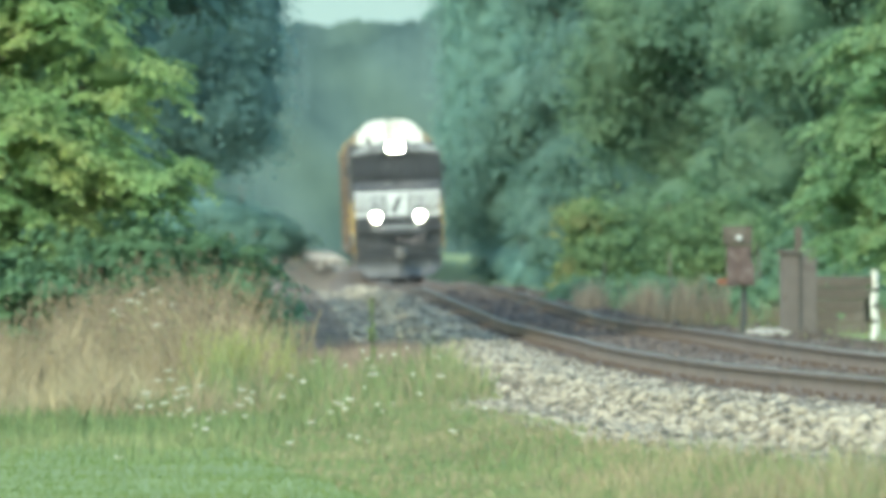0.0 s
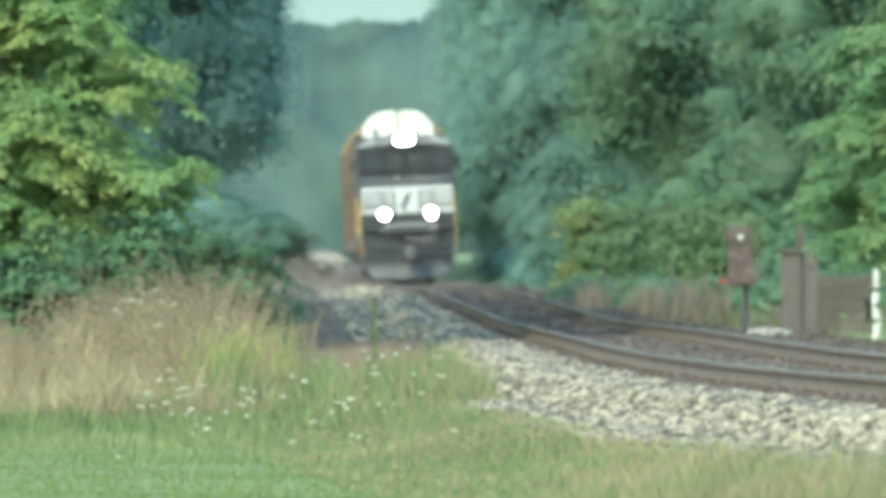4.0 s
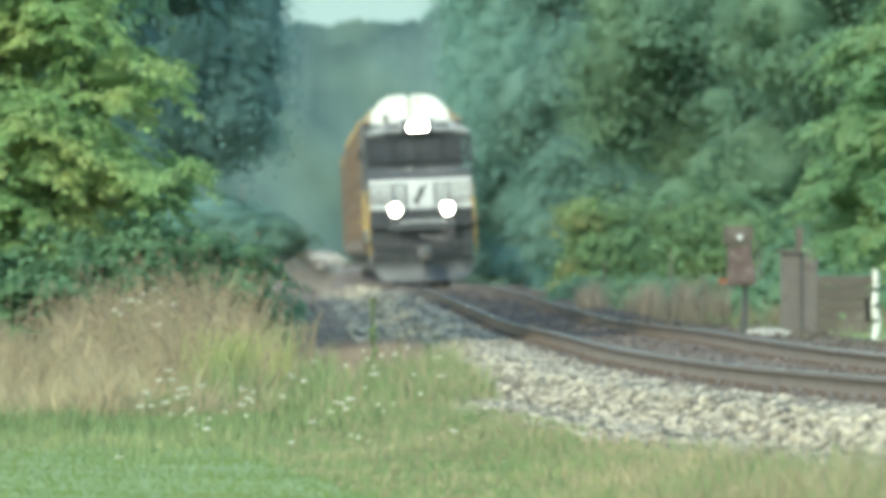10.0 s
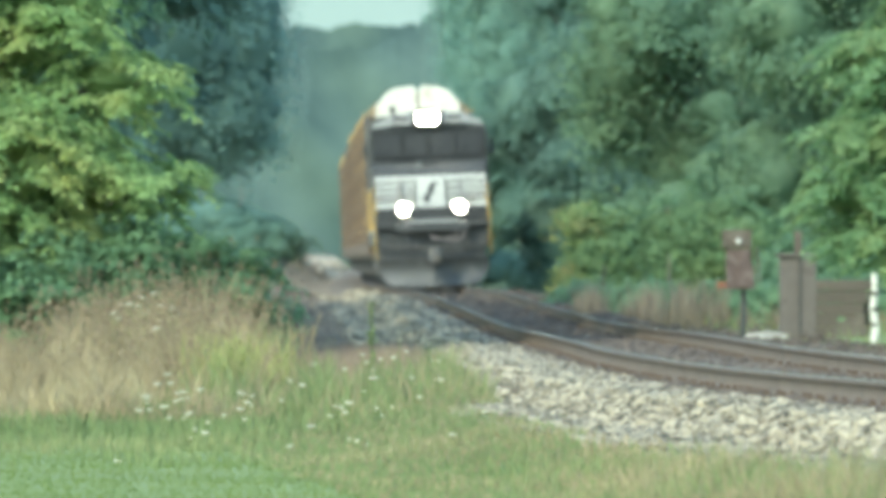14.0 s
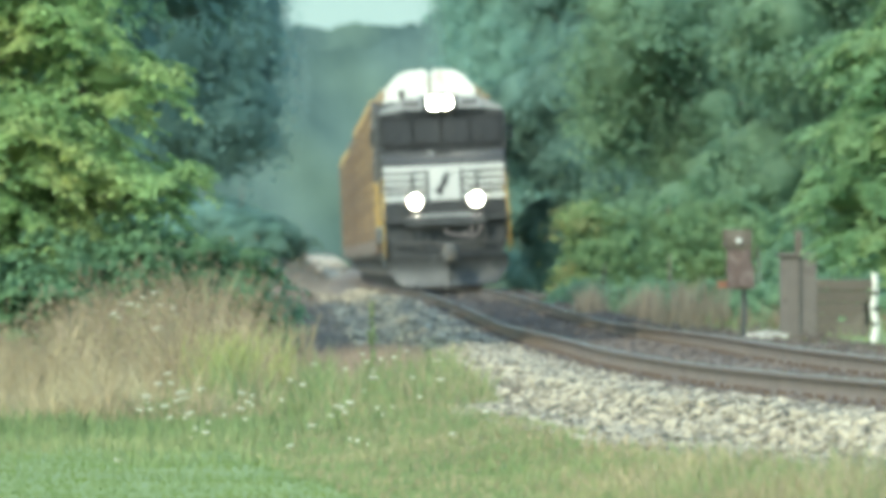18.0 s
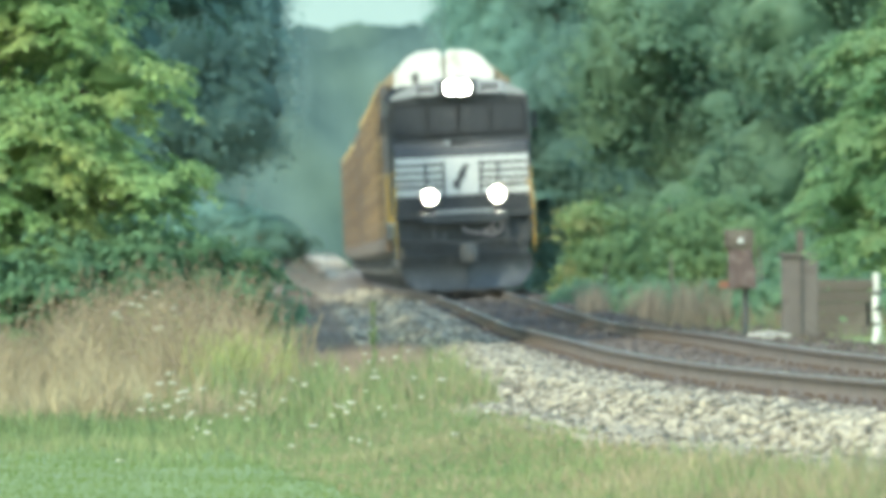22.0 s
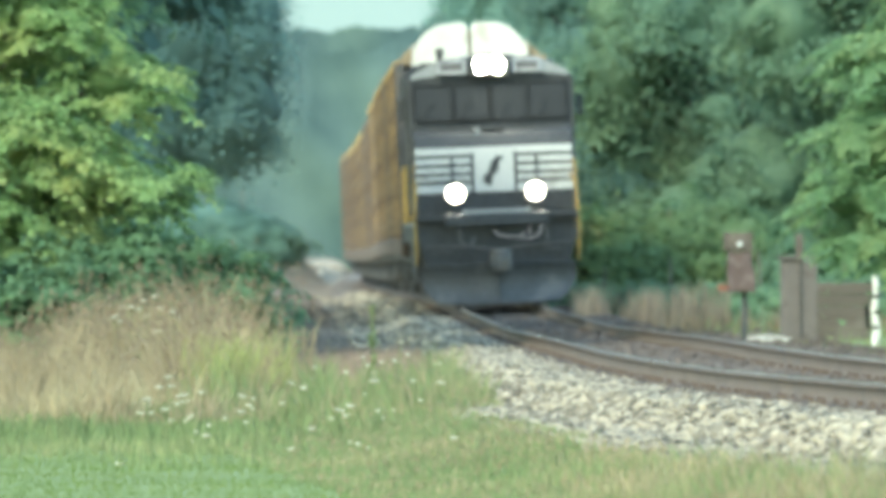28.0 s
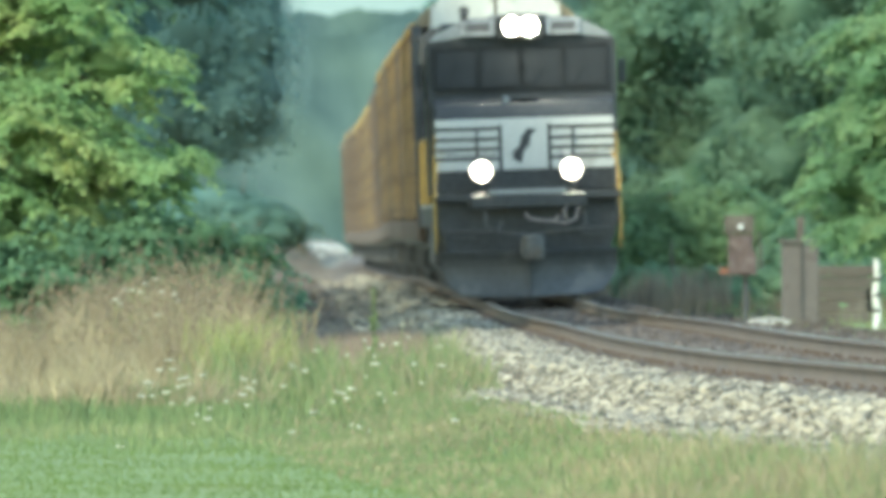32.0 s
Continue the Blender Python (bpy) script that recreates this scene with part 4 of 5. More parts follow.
    cab = P("cab", prism(roof, 2.45, 5.4, 0.03), M_BLACK)
    for x0, x1 in ((-1.40, -0.72), (-0.66, -0.04), (0.04, 0.66), (0.72, 1.40)):
        w = P("windshield", box(x0, x1, 2.40, 2.44, 3.50, 4.12, 0.012), M_GLASS, "dark tinted windshield pane", cab)
        f = bmesh.new()
        o = [f.verts.new((x, 2.385, z)) for x, z in ((x0 - 0.03, 3.44), (x1 + 0.03, 3.44), (x1 + 0.03, 4.17), (x0 - 0.03, 4.17))]
        i = [f.verts.new((x, 2.385, z)) for x, z in ((x0 + 0.01, 3.51), (x1 - 0.01, 3.51), (x1 - 0.01, 4.11), (x0 + 0.01, 4.11))]
        for k in range(4):
            f.faces.new((o[k], o[(k + 1) % 4], i[(k + 1) % 4], i[k]))
        bmesh.ops.solidify(f, geom=f.faces[:], thickness=0.03)
        P("window_frame", f, M_BLACK, "", w)
        P("wiper", tube([(x0 + 0.1, 2.38, 3.5), ((x0 + x1) / 2, 2.37, 3.85)], 0.010, 0.008, 5), M_BLACK, "", w)
    for s in (-1, 1):
        P("side_window", box(s * 1.555 - 0.012, s * 1.555 + 0.012, 3.0, 4.6, 3.3, 4.0, 0.008), M_GLASS, "dark side window", cab)
        P("mirror", box(s * 1.66 - 0.06, s * 1.66 + 0.06, 2.9, 2.94, 3.5, 3.9, 0.01), M_BLACK, "", cab)
        P("number_board", side_prism([(2.30, 4.33), (2.42, 4.60), (2.6, 4.60), (2.6, 4.33)], min(s * 0.42, s * 0.98), max(s * 0.42, s * 0.98), 0.01), M_GREY, "pale number board with a dark bar", cab)
        P("number_bar", side_prism([(2.318, 4.40), (2.368, 4.53), (2.36, 4.535), (2.31, 4.405)], min(s * 0.5, s * 0.9), max(s * 0.5, s * 0.9)), M_UNDER, "", cab)
        P("brow", prism([(s * 0.98, 4.30), (s * 1.5, 4.25), (s * 1.42, 4.36), (s * 0.98, 4.57)], 2.41, 2.45), M_GREY, "pale sloping roof corner", cab)
        P("ditch_light", disc_lathe([(0.12, -0.16), (0.19, -0.14), (0.195, -0.05), (0.15, 0.1)], "y", 20, (s * 0.735, 0.75, 2.11)), M_BLACK)
        P("ditch_lens", disc_lathe([(0.02, -0.188), (0.11, -0.184), (0.11, -0.172), (0.02, -0.17)], "y", 20, (s * 0.735, 0.75, 2.11)), M_LAMP, "brightly lit ditch light")
        P("ditch_reflector", disc_lathe([(0.02, -0.168), (0.175, -0.168), (0.175, -0.15), (0.02, -0.15)], "y", 20, (s * 0.735, 0.75, 2.11)), M_REFLECTOR, "glowing lamp reflector")
        P("ditch_bracket", box(s * 0.735 - 0.05, s * 0.735 + 0.05, 0.7, 0.8, 1.74, 1.98, 0.01), M_BLACK)
    hl = P("headlight_housing", box(-0.38, 0.38, 2.22, 2.6, 4.27, 4.66, 0.05), M_BLACK, "", cab)
    for x in (-0.14, 0.14):
        P("headlight", disc_lathe([(0.02, -0.04), (0.125, -0.035), (0.125, -0.022), (0.02, -0.022)], "y", 20, (x, 2.215, 4.47)), M_LAMP, "brightly lit headlight", hl)
        P("headlight_reflector", disc_lathe([(0.02, -0.018), (0.135, -0.018), (0.135, 0.0), (0.02, 0.0)], "y", 20, (x, 2.215, 4.47)), M_REFLECTOR, "glowing lamp reflector", hl)
    P("antenna_plate", box(-0.5, 0.5, 3.2, 4.2, 4.62, 4.68, 0.02), M_GREY, "", cab)
    P("air_horn", tube([(-0.9, 3.6, 4.62), (-0.9, 3.3, 4.75), (-0.9, 2.9, 4.75)], 0.05, 0.09, 10), M_UNDER, "", cab)
    # long hood, radiator, walkway gear
    P("hood", box(-0.95, 0.95, 5.4, 15.4, 1.62, 4.5, 0.06), M_BLACK)
    P("dynamic_brake_box", box(-1.25, 1.25, 6.0, 8.2, 3.7, 4.6, 0.05), M_BLACK)
    P("exhaust_stack", box(-0.4, 0.4, 10.5, 11.2, 4.5, 4.72, 0.03), M_UNDER)
    P("radiator", prism([(-0.95, 1.62), (0.95, 1.62), (0.95, 3.5), (1.5, 3.9), (1.5, 4.5), (1.3, 4.68), (-1.3, 4.68), (-1.5, 4.5), (-1.5, 3.9), (-0.95, 3.5)], 15.4, 20.6, 0.03), M_BLACK)
    P("fuel_tank", prism([(-1.45, 1.2), (-1.45, 0.6), (-1.1, 0.25), (1.1, 0.25), (1.45, 0.6), (1.45, 1.2)], 8.0, 14.0, 0.04), M_UNDER)
    for s in (-1, 1):
        rail = tube([(s * 1.47, 0.25, 2.66), (s * 1.47, 2.3, 2.7)], 0.02)
        P("handrail", rail, M_YELLOW, "yellow handrail")
        P("handrail", tube([(s * 1.5, 0.2, 0.95), (s * 1.5, 0.18, 1.9), (s * 1.46, 0.2, 2.25), (s * 1.36, 0.25, 2.42)], 0.02), M_YELLOW, "yellow corner handrail")
        P("handrail", tube([(s * 1.5, 0.95, 0.8), (s * 1.5, 0.95, 2.1), (s * 1.48, 1.0, 2.66)], 0.02), M_YELLOW, "yellow corner handrail")
        P("handrail", tube([(s * 1.5, 5.8, 2.7), (s * 1.5, 13, 2.7), (s * 1.5, 21.0, 2.7)], 0.022), M_YELLOW, "long yellow walkway handrail")
        for y in np.arange(6, 21.5, 1.9):
            P("stanchion", tube([(s * 1.5, y, 1.6), (s * 1.5, y, 2.7)], 0.02, 0.02, 6), M_YELLOW)
        P("front_chain", tube([(s * 1.4, 0.2, 2.4), (s * 1.0, 0.2, 2.36), (s * 0.5, 0.2, 2.38)], 0.012, 0.012, 5), M_UNDER)
        P("sill_stripe", box(s * 1.503 - 0.004, s * 1.503 + 0.004, 0.9, 21.0, 1.54, 1.59), M_GREY, "pale sill stripe")
    sets = bogie(root, 4.4, 3, M_UNDER) + bogie(root, 17.6, 3, M_UNDER)
    return root, sets


# ---- the car-carrying wagons ----
def build_autorack(mat, label):
    """An enclosed car carrier, 26.9 m long; its front end faces -y at y = 0.3."""
    root = empty("autorack", pose(0, 460, 0), label, "rail car", "autoracks of the train")
    P = lambda name, bm, m, lab="", parent=None: part(name, bm, m, parent or root, lab)
    L0, L1 = 0.35, 27.05
    P("underframe", box(-1.35, 1.35, L0, L1, 0.82, 1.15, 0.03), M_UNDER)
    for s in (-1, 1):
        P("side_sill", box(s * 1.46 - 0.07, s * 1.46 + 0.07, L0, L1, 0.95, 1.32, 0.02), M_POST)
        w = P("side_wall", box(s * 1.47 - 0.025, s * 1.47 + 0.025, L0 + 0.05, L1 - 0.05, 1.32, 4.74), mat)
        posts = np.linspace(L0 + 0.08, L1 - 0.08, 12)
        first = None
        for y in posts:
            if first is None:
                first = P("post", box(s * 1.50 - 0.03, s * 1.50 + 0.03, -0.09, 0.09, 1.3, 4.79, 0.008), M_POST, "", w)
                first.matrix_basis = pose(0, y, 0)
            else:
                again("post", first, pose(0, y, 0), w)
        gap = (posts[1] - posts[0]) / 3
        panel = None
        for y0 in posts[:-1]:
            for k in range(4):
                z = 1.38 + k * 0.835
                m = pose(0, y0 + gap * 1.5, z)
                if panel is None:
                    bm = box(s * 1.505 - 0.012, s * 1.505 + 0.012, -gap * 1.36, gap * 1.36, 0.0, 0.78)
                    for kk in range(2):
                        box(s * 1.512 - 0.01, s * 1.512 + 0.01, -gap * 1.3, gap * 1.3, 0.25 + kk * 0.3, 0.29 + kk * 0.3, 0, bm)
                    panel = P("side_panel", bm, mat, "", w)
                    panel.matrix_basis = m
                else:
                    again("side_panel", panel, m, w)
        P("top_rail", box(s * 1.465 - 0.07, s * 1.465 + 0.07, L0, L1, 4.74, 4.9, 0.02), mat)
        P("corner_post", box(s * 1.44 - 0.1, s * 1.44 + 0.1, L0 - 0.05, L0 + 0.14, 1.2, 4.84, 0.015), M_UNDER)
        # rounded end doors
        out = [(s * 0.03, 1.2), (s * 1.20, 1.2), (s * 1.21, 4.72), (s * 1.16, 5.0), (s * 1.05, 5.26), (s * 0.86, 5.47), (s * 0.62, 5.59), (s * 0.16, 5.63), (s * 0.06, 5.58), (s * 0.03, 5.5)]
        d = P("end_door", prism(out, L0 - 0.14, L0 - 0.02, 0.02), M_GALV, "bright rounded galvanised end door")
        for k in range(3):
            x = s * (0.3 + 0.42 * k)
            P("door_rib", box(x - 0.02, x + 0.02, L0 - 0.17, L0 - 0.13, 1.3, 5.38 - 0.09 * k, 0.006), M_GALV, "", d)
        out = [(s * 0.03, 1.2), (s * 1.36, 1.2), (s * 1.36, 4.78), (s * 1.18, 5.2), (s * 0.7, 5.5), (s * 0.03, 5.54)]
        P("rear_door", prism(out, L1 - 0.02, L1 + 0.08), M_GALV)
    arch = [(-1.5, 4.82), (-1.32, 5.05), (-0.95, 5.33), (-0.45, 5.48), (0.45, 5.48), (0.95, 5.33), (1.32, 5.05), (1.5, 4.82)]
    P("roof", prism(arch, L0, L1), M_ROOF, "ribbed weathered arched roof")
    ribs = bmesh.new()
    for y in np.arange(L0 + 0.5, L1, 1.2):
        prism([(x * 1.003, z + 0.012) for x, z in arch], y - 0.03, y + 0.03, 0, ribs)
    P("roof_ribs", ribs, M_ROOF)
    P("coupler", box(-0.12, 0.12, -0.3, 0.5, 0.75, 0.98, 0.02), M_UNDER)
    bogie(root, 3.6, 2, M_UNDER)
    bogie(root, 23.8, 2, M_UNDER)
    return root


LOCO, WHEELSETS = build_locomotive()
RACK_LABELS = {"tan": "tan enclosed car-carrying wagon with pale rounded doors", "yellow": "yellow enclosed car-carrying wagon with pale rounded doors",
               "brown": "dull brown enclosed car-carrying wagon with pale doors"}
FIRST = {"tan": build_autorack(M_RACK_TAN, RACK_LABELS["tan"]), "yellow": build_autorack(M_RACK_YELLOW, RACK_LABELS["yellow"]), "brown": build_autorack(M_RACK_BROWN, RACK_LABELS["brown"])}
RACKS = []
for kind in ("tan", "tan", "tan", "brown", "yellow", "yellow", "yellow", "brown", "tan", "brown", "tan", "tan", "brown", "tan"):
    fresh = FIRST[kind] not in RACKS
    RACKS.append(FIRST[kind] if fresh else copy_thing(FIRST[kind], Matrix.Identity(4)))
    RACKS[-1].scale.z = {"tan": 1.0, "brown": 0.965, "yellow": 0.95}[kind]


# ---- grass and weeds ----
def blades(name, X, Y, H, W, lean, mat, label, category, rng):
    """Bent blades standing on the ground at X, Y with heights H and widths W."""
    n = len(X)
    Z = ground_z(X, Y) - 0.02
    a = rng.uniform(0, 2 * np.pi, n)
    ca, sa = np.cos(a), np.sin(a)
    b = rng.uniform(0, 2 * np.pi, n)
    l = lean * H * rng.uniform(0.2, 1.0, n)
    lx, ly = np.cos(b) * l, np.sin(b) * l
    w = W * 0.5
    V = np.stack([np.stack([X - ca * w, Y - sa * w, Z], -1), np.stack([X + ca * w, Y + sa * w, Z], -1),
                  np.stack([X + ca * w * 0.8 + lx * 0.35, Y + sa * w * 0.8 + ly * 0.35, Z + H * 0.6], -1),
                  np.stack([X - ca * w * 0.8 + lx * 0.35, Y - sa * w * 0.8 + ly * 0.35, Z + H * 0.6], -1),
                  np.stack([X + lx, Y + ly, Z + H], -1)], 1).reshape(-1, 3)
    i = 5 * np.arange(n)[:, None]
    F = np.concatenate([i + np.array([0, 1, 2]), i + np.array([0, 2, 3]), i + np.array([3, 2, 4])], 1).reshape(-1, 3)
    ob = new(name, mesh_np(name, V, F))
    ob.data.materials.append(mat)
    tagged(ob, label, category, kind="stuff")
    return np.stack([X + lx, Y + ly, Z + H], -1)


def plumes(name, P, size, mat, label, rng):
    """Small tufted seed heads at the blade tips."""
    n, k = len(P), 5
    Q = np.repeat(P, k, 0) + rng.normal(size=(n * k, 3)) * size * np.array([0.25, 0.25, 0.7])
    out = rng.normal(size=(n * k, 3))
    out /= np.linalg.norm(out, axis=1, keepdims=True)
    me = leaf_mesh(name, Q, out, size * 0.7, rng, 0.1, 0.25)
    me.materials.append(mat)
    tagged(new(name, me), label, "weeds", kind="stuff")


def clumped(n, x0, x1, y0, y1, clumps, spread, rng):
    """Places gathered in loose tufts."""
    cx, cy = rng.uniform(x0, x1, clumps), rng.uniform(y0, y1, clumps)
    w = (clumps * rng.random(n) ** 1.5).astype(int)
    return cx[w] + rng.normal(scale=spread, size=n), cy[w] + rng.normal(scale=spread, size=n)


def build_grass():
    rng = np.random.default_rng(9)
    n = 70000
    y = 78 + 46 * rng.random(n) ** 1.1
    x = rng.uniform(-0.040, 0.040, n) * y
    keep = x < track_x(y) - 3.2
    x, y = x[keep], y[keep]
    blades("lawn_grass", x, y, rng.uniform(0.02, 0.055, len(x)), np.full(len(x), 0.014), 0.8, G_LAWN, "short mown green lawn in front of the railway", "lawn", rng)
    # unmown strip along the foot of the ballast
    n = 34000
    y = rng.uniform(66, 116, n)
    u = rng.uniform(-5.0, -2.9, n)
    x = track_x(y) + u
    h = rng.uniform(0.08, 0.30, n) * np.interp(u, [-5.0, -3.6, -2.9], [0.5, 1, 0.8])
    h *= np.interp(x / y, [0.0, 0.003, 0.006, 0.012, 0.02, 0.034], [0.6, 0.45, 0.5, 0.62, 1.1, 1.6])
    wide = rng.uniform(0.006, 0.014, n)
    straw = rng.random(n) < np.interp(x / y, [0.004, 0.014], [0.25, 0.8]) * (0.6 + 0.4 * np.sin(x * 5 + y))
    blades("unmown_straw", x[straw], y[straw], h[straw], wide[straw], 0.6, G_DRY, "straw-coloured blades in the unmown grass", "grass", rng)
    x, y, h, wide = x[~straw], y[~straw], h[~straw], wide[~straw]
    tips = blades("unmown_grass", x, y, h, wide, 0.5, G_TALL, "unmown green grass at the foot of the ballast", "grass", rng)
    plumes("grass_seed_heads", tips[::30], 0.045, G_DRY, "pale seed heads on unmown grass", rng)
    y = rng.uniform(94, 117, 12000)
    x = track_x(y) + rng.uniform(-4.2, -2.75, len(y))
    h, tan = rng.uniform(0.05, 0.17, len(y)), rng.random(len(y)) < 0.3
    blades("short_straw", x[tan], y[tan], h[tan], np.full(tan.sum(), 0.014), 0.8, G_DRY, "short straw along the foot of the ballast", "grass", rng)
    blades("short_rough_grass", x[~tan], y[~tan], h[~tan], np.full((~tan).sum(), 0.014), 0.8, G_TALL, "short rough grass along the ballast", "grass", rng)
    # green weeds between lawn and ballast
    x, y = clumped(26000, -4.2, 0.35, 98, 132, 200, 0.3, rng)
    keep = (x < track_x(y) - 2.3) & (rng.random(len(x)) < np.interp(y + 3 * np.sin(x * 2.3) + 2 * np.sin(x * 5.1 + 1), [100, 114], [0.04, 1]))
    x, y = x[keep], y[keep]
    blades("green_weeds", x, y, rng.uniform(0.1, 0.42, len(x)) * np.interp(x / y, [-0.03, -0.016, -0.011, -0.006, -0.002, 0.002], [0.35, 0.5, 0.42, 0.5, 0.5, 0.28]), rng.uniform(0.008, 0.02, len(x)), 0.5, G_TALL, "green weeds at the edge of the lawn", "weeds", rng)
    n = 11000
    y = rng.uniform(102, 131, n)
    u = -2.3 - 1.6 * rng.random(n) ** 1.3
    tuft = 0.5 + 0.5 * np.sin(y * 2.1) * np.sin(y * 0.73 + 1) + 0.25 * np.sin(u * 9 + y)
    h = rng.uniform(0.12, 0.42, n) * (0.4 + 0.75 * np.clip(tuft, 0, 1)) * np.interp(y, [105, 112, 116, 127], [0.05, 0.15, 1.0, 1.2])
    wide = rng.uniform(0.008, 0.02, n)
    x = track_x(y) + u
    h *= np.interp(x / y, [0.003, 0.006], [1.1, 0.3])
    blades("toe_weeds", x[:8000], y[:8000], h[:8000], wide[:8000], 0.5, G_TALL, "green weeds growing into the ballast edge", "weeds", rng)
    blades("toe_straw", x[8000:], y[8000:], h[8000:], wide[8000:], 0.6, G_DRY, "straw-coloured weeds at the ballast edge", "weeds", rng)
    x, y = clumped(4200, -4.6, -0.6, 110, 126, 60, 0.3, rng)
    blades("deep_green_weeds", x, y, rng.uniform(0.08, 0.3, len(x)), rng.uniform(0.01, 0.022, len(x)), 0.6, G_DEEP, "deep green weeds along the mown edge", "weeds", rng)
    # tall dry weeds
    x, y = clumped(24000, -6.2, -1.45, 119, 156, 170, 0.33, rng)
    keep = x < np.interp(y, [126, 160], [-1.25, -1.75])
    x, y = x[keep], y[keep]
    wave = 0.78 + 0.34 * np.sin(x * 3.1 + 0.7 * y) * np.sin(y * 0.9 + x) + 0.2 * np.sin(x * 7.3 + y * 0.31)
    h = rng.uniform(0.45, 1.35, len(x)) * wave * np.interp(x / y, [-0.035, -0.028, -0.018, -0.0135, -0.0108], [0.6, 0.76, 1.05, 0.97, 0.6]) * np.interp(y, [118, 128, 140, 156], [0.4, 0.7, 0.95, 1.1])
    h *= np.clip((np.interp(y, [126, 160], [-1.25, -1.75]) - x) / 0.7, 0.25, 1)
    tips = blades("dry_weeds", x, y, h, rng.uniform(0.008, 0.02, len(x)), 0.75, G_DRY, "tall dry tan grass below the leafy tree", "weeds", rng)
    pick = tips[(rng.random(len(tips)) < 0.5) & (tips[:, 2] > rng.uniform(-0.2, 0.3, len(tips)))]
    plumes("brown_seed_heads", pick, 0.065, G_SEED, "brown tufted seed heads of tall weeds", rng)
    x, y = clumped(2600, -2.5, -0.95, 122, 146, 30, 0.22, rng)
    keep = x < np.interp(y, [126, 160], [-1.1, -1.6])
    x, y = x[keep], y[keep]
    blades("tall_green_weeds", x, y, rng.uniform(0.25, 0.85, len(x)) * (0.75 + 0.3 * np.sin(x * 5)), rng.uniform(0.01, 0.02, len(x)), 0.55, G_TALL, "yellow-green weeds among dry grass", "weeds", rng)
    x, y = clumped(1000, -2.6, -1.75, 128, 141, 14, 0.16, rng)
    blades("yellow_green_weeds", x, y, rng.uniform(0.4, 0.95, len(x)), rng.uniform(0.012, 0.022, len(x)), 0.4, G_YELLOW, "yellow-green tall grass among dry weeds", "weeds", rng)
    x, y = clumped(420, -3.75, -2.95, 119, 127, 9, 0.16, rng)
    blades("pale_straw", x, y, rng.uniform(0.25, 0.6, len(x)), rng.uniform(0.01, 0.02, len(x)), 0.8, G_STRAW, "patch of pale bleached straw", "weeds", rng)
    x, y = clumped(11000, -2.0, -0.2, 130, 172, 80, 0.25, rng)
    keep = x < track_x(y) - 2.2
    blades("dead_weeds", x[keep], y[keep], rng.uniform(0.08, 0.35, keep.sum()), np.full(keep.sum(), 0.012), 0.6, G_REDW, "reddish dead weeds beside the ballast", "weeds", rng)
    # rough grass across the track
    n = 9000
    y = 300 - 145 * rng.random(n) ** 1.9
    u = rng.uniform(3.4, 8.5, n)
    blades("far_side_grass", track_x(y) + u, y, rng.uniform(0.08, 0.42, n) * np.interp(y, [195, 225], [0.4, 1]), np.full(n, 0.024), 0.5, G_TALL, "rough grass across the track", "grass", rng)
    x, y = clumped(5200, 2.4, 8.0, 214, 258, 110, 0.3, rng)
    keep = x > track_x(y) + 2.2
    blades("far_side_dry_weeds", x[keep], y[keep], rng.uniform(0.12, 0.6, keep.sum()), np.full(keep.sum(), 0.022), 0.6, G_SEED, "tan dead weeds across the track", "weeds", rng)

    # upright dead stalks in front of the bushes
    for k, (x0, x1) in enumerate([(2.5, 2.85), (3.3, 3.75), (4.1, 4.5), (4.75, 4.95)]):
        x, y = clumped(380, x0, x1, 224, 232, 14, 0.1, rng)
        blades("dead_stalks", x, y, rng.uniform(0.4, 1.0, len(x)), rng.uniform(0.015, 0.03, len(x)), 0.25, G_DEAD, "grey-tan dead stalks before the bushes", "weeds", rng)


build_grass()


